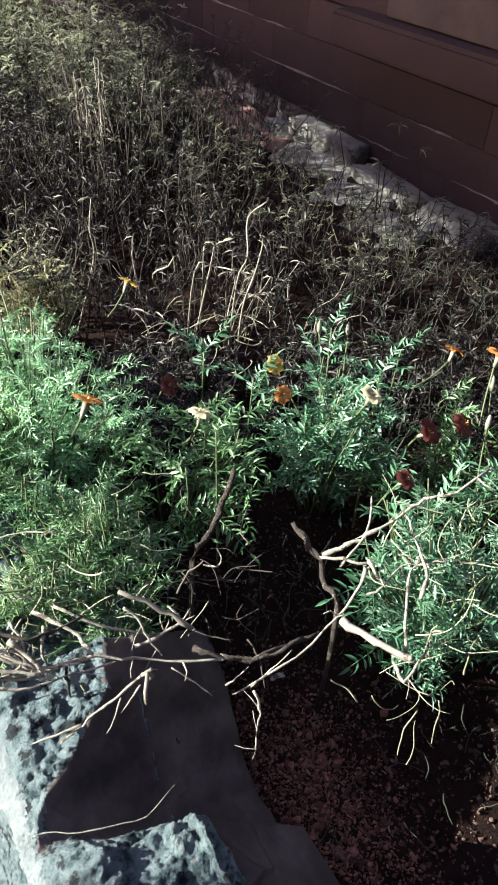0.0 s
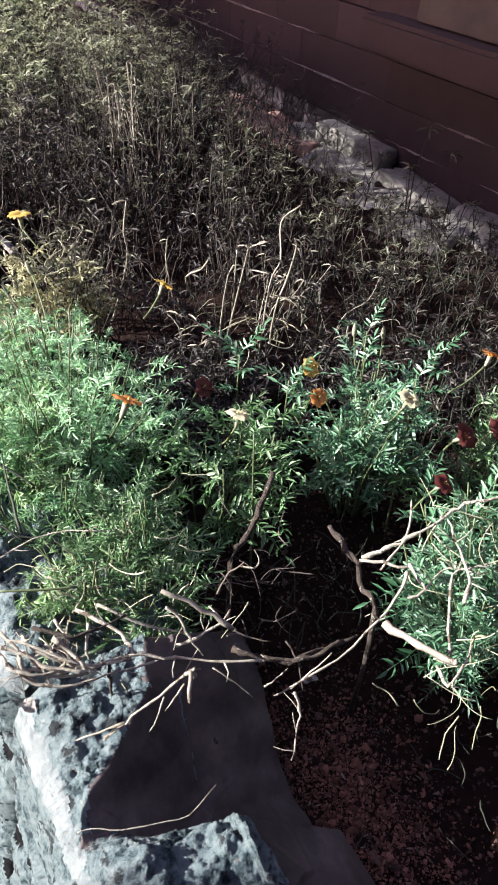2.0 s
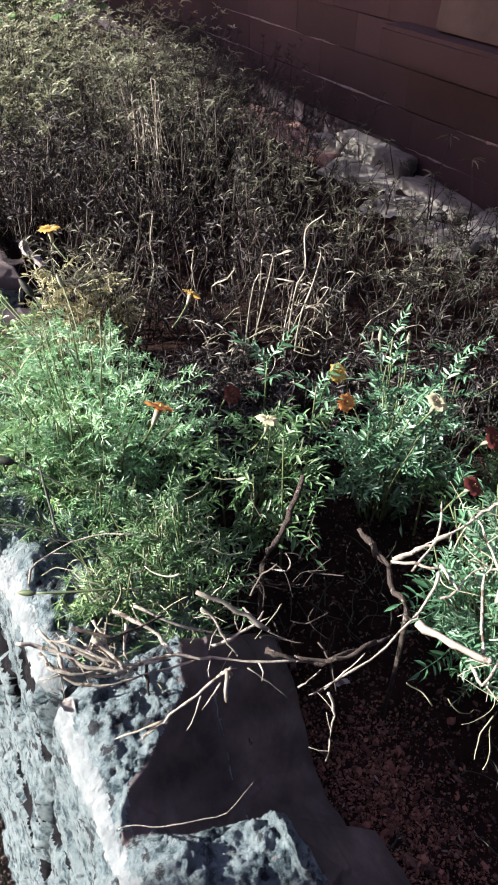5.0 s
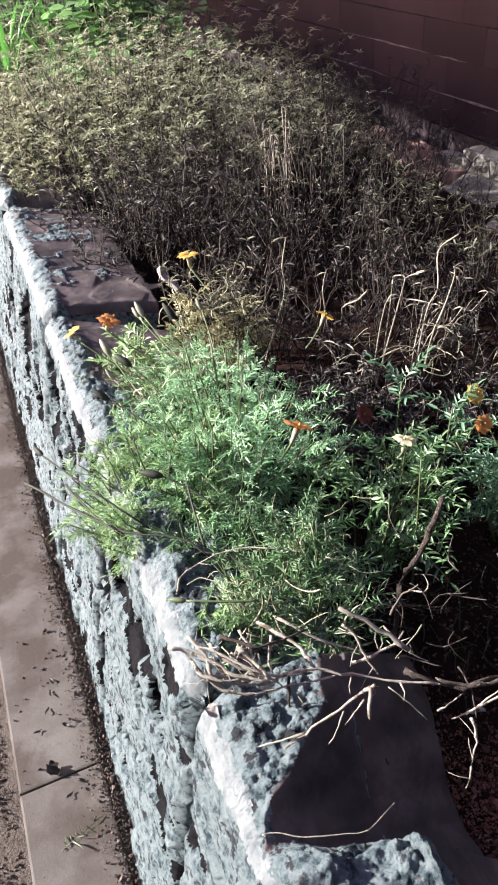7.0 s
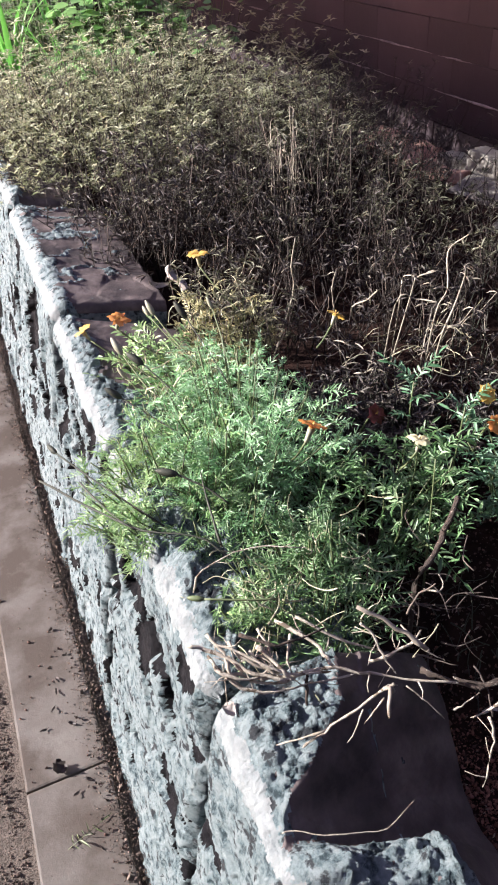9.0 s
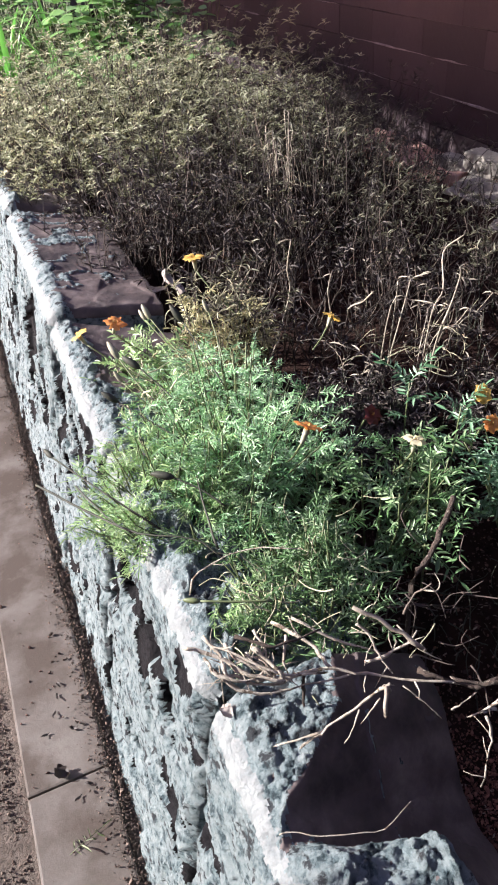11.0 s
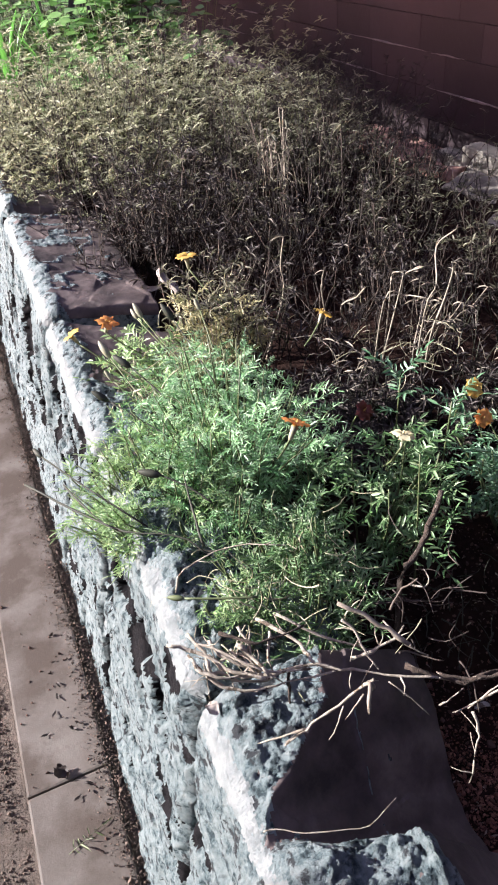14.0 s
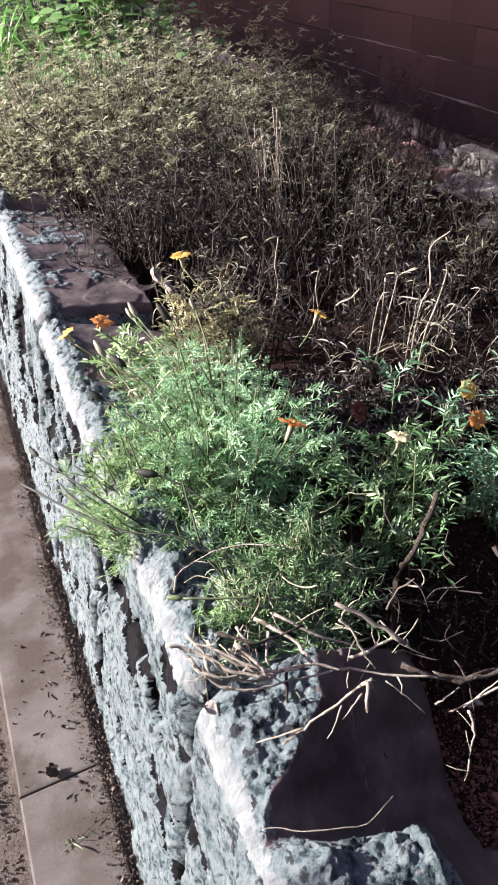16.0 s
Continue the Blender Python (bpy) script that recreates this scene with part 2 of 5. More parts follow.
def tube(buf, pts, r0, r1, sides=6, knots=0.0):
    """A tapered tube along pts, closed at both ends; knots: uneven thickness."""
    pts = [np.array(q, float) for q in pts]
    rings, faces, n = [], [], len(pts)
    up = np.array((0.13, 0.21, 1.0))
    for i, p in enumerate(pts):
        d = pts[min(i + 1, n - 1)] - pts[max(i - 1, 0)]
        d /= np.linalg.norm(d) + 1e-9
        a = np.cross(d, up)
        if np.linalg.norm(a) < 0.1:
            a = np.cross(d, (1, 0, 0))
        a /= np.linalg.norm(a)
        b = np.cross(d, a)
        r = r0 + (r1 - r0) * i / max(1, n - 1)
        if knots:
            r *= 1 + knots * rng.uniform(-1, 1)
        for k in range(sides):
            w = 2 * math.pi * k / sides
            rings.append(tuple(p + r * (math.cos(w) * a + math.sin(w) * b)))
    for i in range(n - 1):
        for k in range(sides):
            k2 = (k + 1) % sides
            faces.append((i * sides + k, i * sides + k2, (i + 1) * sides + k2, (i + 1) * sides + k))
    faces.append(tuple(range(sides - 1, -1, -1)))
    faces.append(tuple((n - 1) * sides + k for k in range(sides)))
    buf.add(rings, faces)


def frame_of(p, d, up=(0, 0, 1), size=1.0, twist=0.0):
    """4x4 with Y along d, Z near up, at p."""
    d = np.array(d, float)
    d /= np.linalg.norm(d) + 1e-9
    x = np.cross(d, up)
    if np.linalg.norm(x) < 0.05:
        x = np.cross(d, (1, 0, 0.3))
    x /= np.linalg.norm(x)
    z = np.cross(x, d)
    c, s = math.cos(twist), math.sin(twist)
    x, z = c * x + s * z, c * z - s * x
    m = np.eye(4)
    m[:3, 0], m[:3, 1], m[:3, 2], m[:3, 3] = x * size, d * size, z * size, p
    return m


def blade(length, width, fold=0.25, curl=0.1):
    """A lance-shaped leaflet along +Y, folded along its midrib."""
    w, z = width / 2, width * fold
    v = [(0, 0, 0), (-w * 0.8, length * 0.3, z), (-w * 0.75, length * 0.68, z - curl * length * 0.4), (0, length, -curl * length),
         (w * 0.75, length * 0.68, z - curl * length * 0.4), (w * 0.8, length * 0.3, z), (0, length * 0.5, -curl * length * 0.2)]
    f = [(0, 6, 2, 1), (6, 3, 2), (0, 5, 4, 6), (6, 4, 3)]
    return v, f


def pinnate(pairs, length, leaflet, width, angle=52, droop=0.25, seed=0):
    """A feathered leaf along +Y: a rachis and pairs of leaflets, each its own island."""
    r = np.random.default_rng(seed)
    verts, faces = [], []

    def put(v, f, m):
        b = len(verts)
        for q in v:
            verts.append(tuple((m @ np.array((*q, 1)))[:3]))
        faces.extend(tuple(b + i for i in q) for q in f)

    def on(t):
        return np.array((0, length * t, -droop * length * t * t))
    w = 0.0007
    b = Buf()
    tube(b, [on(t) for t in (0, 0.5, 1)], w, w * 0.6, 3)
    put(b.v, b.f, np.eye(4))
    for i in range(pairs):
        t = 0.18 + 0.78 * i / pairs
        for s in (-1, 1):
            a = radians(angle + r.uniform(-22, 22)) * s
            k = (0.75 + 0.35 * math.sin(math.pi * (0.15 + 0.8 * t))) * r.uniform(0.6, 1.15)
            d = np.array((math.sin(a), math.cos(a), r.uniform(-0.5, 0.6)))
            v, f = blade(leaflet * k, width * k * r.uniform(0.7, 1.2), r.uniform(0.1, 0.5), r.uniform(-0.1, 0.45))
            put(v, f, frame_of(on(t), d, (0, 0, 1), 1.0, r.uniform(-0.5, 0.5)))
    v, f = blade(leaflet * 1.1, width, 0.3, 0.1)
    put(v, f, frame_of(on(0.97), (0, 1, -droop), (0, 0, 1)))
    return verts, faces


def value_noise(p, scale, seed=0.0):
    return noise.fractal(Vector(p) * scale + Vector((seed, seed * 1.7, -seed)), 0.7, 2.1, 5)


# ---- setting: ground, path edging, bed soil ----
def sheet(name, xs, ys, height, mat, label, category):
    b = Buf()
    for y in ys:
        for x in xs:
            b.v.append((x, y, height(x, y)))
    n = len(xs)
    for j in range(len(ys) - 1):
        for i in range(n - 1):
            b.f.append((j * n + i, j * n + i + 1, (j + 1) * n + i + 1, (j + 1) * n + i))
    return tagged(part(name, b, mat), label, category, kind="structure")


def spread(near, far, n_near, n_far):
    a = list(np.linspace(-near, near, n_near))
    return [-f for f in far[::-1]] + a + list(far)


sheet("ground", spread(2.0, (4, 9, 30, 120, 600), 120, 0), spread(3.5, (6, 12, 40, 150, 700), 160, 0),
      lambda x, y: -0.03 + 0.012 * value_noise((x, y, 0), 9) * (abs(x) < 3), GRAVEL, "brown gravelly soil beside the path edging", "ground")


def soil_z(x, y):
    base = 0.49 + 0.05 * min(1, max(0, (y - 0.62) / 0.2)) - 0.07 * min(1, max(0, (x - 0.35) / 0.9)) * min(1, max(0, (y - 0.62) / 0.2))
    return base + 0.022 * value_noise((x, y, 0.3), 7) + 0.008 * value_noise((x, y, 1.3), 30)


sheet("bed_soil", np.linspace(0.10, 1.78, 110), np.linspace(-1.2, 9.0, 420), soil_z, SOIL, "dark reddish-brown crumbly soil of the raised bed", "soil")

# ---- setting: walls ----
BX = 1.72                                   # face of the back wall


def box_buf(x0, x1, y0, y1, z0, z1):
    b = Buf()
    b.add([(x0, y0, z0), (x1, y0, z0), (x1, y1, z0), (x0, y1, z0), (x0, y0, z1), (x1, y0, z1), (x1, y1, z1), (x0, y1, z1)],
          [(0, 3, 2, 1), (4, 5, 6, 7), (0, 1, 5, 4), (1, 2, 6, 5), (2, 3, 7, 6), (3, 0, 4, 7)])
    return b


wall_east = tagged(part("wall_east", box_buf(BX + 0.03, BX + 0.35, -4.0, 9.0, 0.0, 2.6), MORTAR, smooth=False),
                   "dark coursed stone wall behind the bed", "wall", kind="structure")


def plain_wall(name, x0, x1, y0, y1, z0, z1, label):
    return tagged(part(name, box_buf(x0, x1, y0, y1, z0, z1), PLASTER, smooth=False), label, "wall", kind="structure")


plain_wall("wall_north", -2.8, BX + 0.35, 9.0, 9.25, -0.05, 4.2, "plain dark wall closing the garden")
plain_wall("wall_south", -2.8, BX + 0.35, -4.25, -4.0, -0.05, 4.2, "plain dark wall closing the garden")

# unseen added wall; its wide stepped opening limits where the low sun falls
b = Buf()
for x0, x1, y0, y1, z0, z1 in ((-2.8, -2.6, -4.25, 1.79, -0.05, 4.8), (-2.8, -2.6, 1.79, 3.7, 2.74, 4.8),
                               (-2.8, -2.6, 3.7, 4.4, 2.80, 4.8), (-2.8, -2.6, 4.4, 8.2, 2.90, 4.8), (-2.8, -2.6, 8.2, 9.25, -0.05, 4.8)):
    q = box_buf(x0, x1, y0, y1, z0, z1)
    b.add(q.v, q.f)
tagged(part("wall_sun_mask", b, PLASTER, smooth=False), "unseen added wall whose stepped opening shapes the sunlight", "wall", kind="structure")


# ---- low retaining wall of rough stones ----
def face_x(z):
    return -0.128 + 0.185 * z


def hashed(ix, iy, iz, seed):
    """Random numbers 0..1 for whole-numbered cells."""
    h = (ix.astype(np.int64) * 374761393 + iy.astype(np.int64) * 668265263 + iz.astype(np.int64) * 1274126177 + int(seed * 977) * 362437) & 0xFFFFFFFF
    h = ((h ^ (h >> 13)) * 1274126177) & 0xFFFFFFFF
    h = ((h ^ (h >> 16)) * 2246822519) & 0xFFFFFFFF
    return ((h ^ (h >> 15)) & 0xFFFFFF) / float(0xFFFFFF)


def grain(p, scale, seed):
    """Smooth value noise, -1..1, at points (n, 3)."""
    q = p * scale
    c = np.floor(q)
    t = q - c
    t = t * t * (3 - 2 * t)
    out = 0
    for dx in (0, 1):
        for dy in (0, 1):
            for dz in (0, 1):
                w = (t[:, 0] if dx else 1 - t[:, 0]) * (t[:, 1] if dy else 1 - t[:, 1]) * (t[:, 2] if dz else 1 - t[:, 2])
                out = out + w * hashed(c[:, 0] + dx, c[:, 1] + dy, c[:, 2] + dz, seed)
    return out * 2 - 1


def rugged(p, scale, seed, octaves=4, gain=0.55):
    return sum(gain ** k * grain(p, scale * 2.03 ** k, seed + 7 * k) for k in range(octaves))


def facets(p, scale, seed, tilt):
    """Broken facets: every cell is a plane of its own height and tilt."""
    q = p * scale
    c = np.floor(q)
    best = np.full(len(p), 9e9)
    val = np.zeros(len(p))
    for dx in (-1, 0, 1):
        for dy in (-1, 0, 1):
            for dz in (-1, 0, 1):
                a, b, e = c[:, 0] + dx, c[:, 1] + dy, c[:, 2] + dz
                r = [hashed(a, b, e, seed + k) for k in range(6)]
                o = [q[:, 0] - a - r[0], q[:, 1] - b - r[1], q[:, 2] - e - r[2]]
                d = o[0] ** 2 + o[1] ** 2 + o[2] ** 2
                near = d < best
                v = (r[3] - 0.5) + tilt * ((r[4] - 0.5) * o[1] * 2 + (r[5] - 0.5) * o[2] * 2 + (r[3] - 0.5) * o[0])
                val = np.where(near, v, val)
                best = np.where(near, d, best)
    return val


def clip01(a):
    return np.clip(a, 0.0, 1.0)


PITS = ((1.084, 0.467, 0.055, 0.075), (0.986, 0.558, 0.032, 0.050), (0.852, 0.564, 0.045, 0.035), (1.005, 0.164, 0.035, 0.050), (0.955, 0.130, 0.035, 0.040),
        (0.645, 0.570, 0.022, 0.045), (0.789, 0.486, 0.030, 0.060), (0.895, 0.578, 0.020, 0.030), (0.712, 0.252, 0.020, 0.035), (1.89, 0.56, 0.050, 0.080),
        (2.00, 0.42, 0.100, 0.130), (1.545, 0.580, 0.060, 0.075), (1.80, 0.39, 0.050, 0.060), (1.384, 0.544, 0.050, 0.055), (1.50, 0.39, 0.050, 0.080), (2.28, 0.43, 0.060, 0.060))


def rough_stone(y0, y1, z0, z1, depth, top, seed, step=0.003, crust=None, chamfer=0.026, turn=0.0, relief=1.0):
    """A broken block: leaning outer side, chamfered rim and upper side top(x, y); crust(x, y) tells where the upper side is rugged and pale."""
    hf, ny = z1 - z0, max(6, int((y1 - y0) / step))
    nf, nt = max(6, int(hf / step)), max(4, int(depth / step))
    side = np.r_[np.linspace(0, 1, nf), np.ones(nt)]
    over = np.r_[np.zeros(nf), np.linspace(0, 1, nt + 1)[1:]]
    ys = np.linspace(y0, y1, ny)
    S, Y = np.meshgrid(side, ys, indexing="ij")
    O = np.meshgrid(over, ys, indexing="ij")[0]
    on_top = O > 0
    X = O * depth
    T = np.array([[top(x, y) for y in ys] for x in np.r_[0.0, over[nf:] * depth]])
    Z = z0 + S * (T[0][None, :] - z0)
    Z[nf:] = T[1:]
    rim = np.where(on_top, X, T[0][None, :] - Z)
    cut = 0.29 * chamfer * clip01(1 - rim / chamfer) ** 1.5
    N = np.where(on_top[..., None], np.array((0.0, 0.0, 1.0)), np.array((-1.0, 0.0, 0.0)))
    w = (0.5 * clip01(1 - rim / (1.6 * chamfer)))[..., None]
    N = N * (1 - w) + np.where(on_top[..., None], np.array((-1.0, 0, 0)), np.array((0, 0, 1.0))) * w
    N /= np.linalg.norm(N, axis=-1, keepdims=True)
    Y = Y - turn * X * clip01((Y - y0) / max(0.01, y1 - y0))
    P = np.stack((X, Y, Z), -1).reshape(-1, 3)
    rug = np.ones(X.shape)
    if crust is not None:
        rag = 0.35 * rugged(P, 26, seed + 3, 4).reshape(X.shape)
        rug = np.where(on_top, clip01((crust(X, Y) + rag) * 3.0 + 0.5), 1.0)
    rimmed = 0.22 + 0.78 * clip01((rim - 0.4 * chamfer) / (1.2 * chamfer))
    big = 0.017 * facets(P, 8.0, seed + 11, 1.1).reshape(X.shape) + 0.006 * rugged(P, 7, seed, 2).reshape(X.shape)
    mid = 0.007 * facets(P + 0.012 * np.stack([rugged(P, 22, seed + k, 2) for k in (1, 2, 3)], -1), 26.0, seed + 21, 1.2).reshape(X.shape)
    fine = 0.0030 * rugged(P, 70, seed + 31, 4, 0.8).reshape(X.shape)
    D = np.where(on_top, 0.25 * big + relief * rug * (1.7 * mid + 1.6 * fine + 0.004), 0.42 * big + 0.22 * mid + 0.45 * fine) * rimmed
    D += np.where(on_top, (1 - rug) * 0.0012 * rugged(P, 30, seed + 41, 3).reshape(X.shape), 0)
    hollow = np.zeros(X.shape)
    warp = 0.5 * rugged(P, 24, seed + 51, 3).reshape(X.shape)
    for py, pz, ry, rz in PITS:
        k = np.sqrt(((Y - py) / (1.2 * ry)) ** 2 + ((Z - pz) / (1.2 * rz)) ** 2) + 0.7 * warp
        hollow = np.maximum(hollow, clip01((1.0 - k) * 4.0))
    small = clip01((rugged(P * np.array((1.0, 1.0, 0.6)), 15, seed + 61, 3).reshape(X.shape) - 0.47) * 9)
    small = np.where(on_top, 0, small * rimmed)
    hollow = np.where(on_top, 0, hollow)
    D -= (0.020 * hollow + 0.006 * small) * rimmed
    end = np.minimum(Y - Y[:, :1], Y[:, -1:] - Y)
    rad = 0.014 + 0.008 * rugged(P, 12, seed + 71, 2).reshape(X.shape)
    D -= 0.020 * clip01(1 - end / np.maximum(0.004, rad)) ** 2 + cut
    Q = np.stack((X, Y, Z), -1) + N * D[..., None]
    rows, cols = X.shape
    # ends and back turn inwards
    inner = Q - N * 0.07
    Q = np.concatenate((inner[:, :1], Q, inner[:, -1:]), 1)
    back = Q[-1:].copy()
    back[..., 2] -= 0.14
    foot = Q[:1].copy()
    foot[..., 0] += 0.06
    Q = np.concatenate((foot, Q, back), 0)
    Q[..., 0] += face_x(Q[..., 2])
    r2, c2 = Q.shape[:2]
    k = np.arange(r2 * c2).reshape(r2, c2)
    quads = np.stack((k[:-1, :-1], k[:-1, 1:], k[1:, 1:], k[1:, :-1]), -1).reshape(-1, 4)
    me = bpy.data.meshes.new("stone")
    me.vertices.add(r2 * c2)
    me.vertices.foreach_set("co", Q.reshape(-1).astype(np.float32))
    me.loops.add(len(quads) * 4)
    me.loops.foreach_set("vertex_index", quads.reshape(-1).astype(np.int32))
    me.polygons.add(len(quads))
    me.polygons.foreach_set("loop_start", np.arange(0, len(quads) * 4, 4, dtype=np.int32))
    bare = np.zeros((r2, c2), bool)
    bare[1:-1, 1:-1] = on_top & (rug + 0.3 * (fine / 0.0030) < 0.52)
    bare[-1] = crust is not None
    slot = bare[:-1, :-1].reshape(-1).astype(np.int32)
    # ragged band along the rim, painted lighter as the sun-facing bevel
    pale = np.zeros((r2, c2), bool)
    pale[1:-1, 1:-1] = (rim < 0.55 * chamfer * (1 + 1.1 * warp + 0.35 * fine / 0.003)) & (hollow < 0.3)
    slot = np.where(pale[:-1, :-1].reshape(-1) & (crust is not None), 2, slot).astype(np.int32)
    # pits and small hollows get the skin with shade in its colour
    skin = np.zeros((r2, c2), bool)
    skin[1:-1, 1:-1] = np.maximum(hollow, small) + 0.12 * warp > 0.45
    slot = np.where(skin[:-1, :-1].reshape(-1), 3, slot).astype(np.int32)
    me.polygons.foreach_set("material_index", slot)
    me.polygons.foreach_set("use_smooth", np.zeros(len(quads), bool) if step > 0.006 else np.ones(len(quads), bool))
    me.update(calc_edges=True)
    me.validate()
    for m in (STONE, BARE_STONE, SUNLIT_EDGE, PIT_SHADE_SKIN):
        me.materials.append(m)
    ob = new("stone", me)
    ob.parent = low_wall
    return ob


low_wall = tagged(new("wall_low"), "low retaining wall of rough pale grey stones", "wall", kind="structure")


def ridge(y):
    return min(0.135, max(0.004, 0.016 + (y - 0.505) * 1.06)) + 0.007 * math.sin(y * 57) + 0.004 * math.sin(y * 141)


def boulder_top(x, y):
    # x counts from the leaning face
    r = ridge(y)
    zr = 0.692 + 0.22 * min(0.12, max(0, y - 0.50))
    # beyond the ridge the facet falls steeply to stay out of the sun
    dark = zr - 0.13 * (r - x) - 0.3 * max(0, 0.035 - x) if x < r else zr - 0.62 * (x - r)
    near = 0.702 - 0.04 * x - 0.5 * max(0, 0.035 - x) if x < 0.13 else 0.708 - 0.9 * (x - 0.13)
    w = min(1, max(0, (0.505 - 0.20 * x - y) / 0.03))
    return dark * (1 - w) + near * w


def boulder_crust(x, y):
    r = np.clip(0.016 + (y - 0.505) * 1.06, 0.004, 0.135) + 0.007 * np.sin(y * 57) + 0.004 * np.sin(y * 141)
    # crust stops at the ridge; brown past it colours in the facet's shade
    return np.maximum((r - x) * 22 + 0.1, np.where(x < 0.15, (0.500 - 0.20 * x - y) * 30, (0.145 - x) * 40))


def flat_top(z, slope, rim=0.034):
    return lambda x, y: z - slope * max(0, x - rim) - (0.012 * (rim - x) / rim if x < rim else 0)


def veined(x, y):
    # rings of pale fracture ridges on a dark flat top
    n = grain(np.stack((x, y, 0 * x), -1).reshape(-1, 3), 17, 5).reshape(x.shape)
    ring = 0.70 - 3.4 * np.abs(n) - 8 * np.clip(x - 0.14, 0, 1) - 6 * np.clip(1.80 - y, 0, 1)
    return np.maximum(ring, 0.9 - 20 * x)


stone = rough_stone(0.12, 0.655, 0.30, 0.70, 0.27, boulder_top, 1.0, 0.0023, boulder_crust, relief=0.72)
stone["label"] = "large faceted grey stone, its top's shade shaped and coloured in brown"
rough_stone(0.672, 1.135, 0.20, 0.70, 0.20, flat_top(0.70, 0.30), 3.0, 0.0030, lambda x, y: 0.9 - 9 * x + 3.0 * (1.05 - y))
rough_stone(1.150, 1.620, 0.36, 0.695, 0.25, flat_top(0.695, 0.28), 4.0, 0.0030, lambda x, y: 1.2 - 20 * x + 9 * np.clip(1.34 - y, 0, 1), turn=0.30, relief=0.7)
rough_stone(1.632, 2.320, 0.28, 0.70, 0.26, flat_top(0.70, 0.22), 6.0, 0.0036, veined, turn=0.12, relief=0.38)
for y0, y1, z1, seed, step in ((2.335, 2.90, 0.72, 7.0, 0.006), (2.91, 3.50, 0.72, 8.0, 0.008), (3.51, 4.20, 0.72, 9.0, 0.012), (4.21, 5.2, 0.72, 10.0, 0.016), (5.21, 9.0, 0.72, 10.5, 0.04)):
    rough_stone(y0, y1, 0.31, z1, 0.24, flat_top(z1, 0.35), seed, step, lambda x, y: 0.6 - 14 * x)
rough_stone(-0.55, 0.105, 0.30, 0.70, 0.27, flat_top(0.70, 0.12), 2.0, 0.012)
for y0, y1, z1, seed, step in ((-0.55, 0.34, 0.295, 11.0, 0.012), (0.35, 0.660, 0.296, 12.0, 0.004), (0.670, 1.135, 0.196, 13.0, 0.0036), (1.147, 1.40, 0.354, 14.0, 0.004),
                               (1.41, 1.600, 0.354, 15.0, 0.004), (1.612, 2.32, 0.276, 16.0, 0.005), (2.33, 3.05, 0.305, 17.0, 0.008), (3.06, 4.20, 0.305, 18.0, 0.014), (4.22, 9.0, 0.305, 19.0, 0.05)):
    rough_stone(y0, y1, -0.06, z1, 0.05, flat_top(z1, 0.1), seed, step, chamfer=0.006)
b = Buf()
b.add([(0.0, -0.5, -0.05), (0.20, -0.5, -0.05), (0.20, 9, -0.05), (0.0, 9, -0.05), (0.055, -0.5, 0.50), (0.20, -0.5, 0.50), (0.20, 9, 0.50), (0.055, 9, 0.50)],
      [(0, 3, 2, 1), (4, 5, 6, 7), (0, 1, 5, 4), (1, 2, 6, 5), (2, 3, 7, 6), (3, 0, 4, 7)])
part("core", b, MORTAR, low_wall, "dark mortar behind the stones", smooth=False)

# ---- path edging slabs ----
edging = tagged(new("pavement_edging"), "worn concrete edging slabs along the low wall", "pavement", kind="structure")


def slab(y0, y1, x0=-0.32, x1=-0.155, z1=0.0):
    bm = bmesh.new()
    bmesh.ops.create_cube(bm, size=1.0)
    for v in bm.verts:
        v.co = Vector(((x0 + x1) / 2 + v.co.x * (x1 - x0), (y0 + y1) / 2 + v.co.y * (y1 - y0), z1 - 0.05 + v.co.z * 0.1))
    bmesh.ops.bevel(bm, geom=bm.edges[:], offset=0.005, segments=2, affect="EDGES", profile=0.6)
    return bm


for y0, y1 in ((-1.94, -0.452), (-0.449, 1.042), (1.045, 2.534), (2.537, 4.027), (4.030, 5.52), (5.523, 7.0)):
    part("slab", slab(y0, y1), CONCRETE, edging, smooth=False)


# ---- loose crumbs, grit and chips ----
def clods(name, n, place, size, mat, label, category, seed, flat=0.7):
    r = np.random.default_rng(seed)
    bm = bmesh.new()
    bmesh.ops.create_icosphere(bm, subdivisions=1, radius=1.0)
    v = np.array([q.co[:] for q in bm.verts])
    f = [tuple(w.index for w in q.verts) for q in bm.faces]
    bm.free()
    v = v * (1 + r.uniform(-0.45, 0.35, (len(v), 1)))
    mats = []
    for _ in range(n):
        x, y, z = place(r)
        s = size * math.exp(r.normal(0, 0.5))
        m = np.array(Matrix.LocRotScale((x, y, z + s * 0.2), Euler(r.uniform(0, 6, 3)), (s * r.uniform(0.6, 1.5), s * r.uniform(0.6, 1.5), s * flat)))
        mats.append(m)
    b = Buf()
    b.many(v, f, np.array(mats))
    return tagged(part(name, b, mat, smooth=False), label, category, kind="stuff")


def in_gutter(r):
    y = r.uniform(0.3, 3.6)
    x = -0.146 + r.normal(0, 0.018) - (0.03 * r.random() if r.random() < 0.25 else 0)
    return x, y, 0.0 + 0.008 * r.random()


clods("gutter_debris", 13000, in_gutter, 0.0013, GRIT, "dark crumbs and grit in the gap between slab and wall", "debris", 3)
clods("path_grit", 8000, lambda r: ((x := -0.34 - abs(r.normal(0, 0.09))), r.uniform(0.4, 2.2), -0.03), 0.0014, GRIT, "brown grit lying on bare soil", "grit", 4)
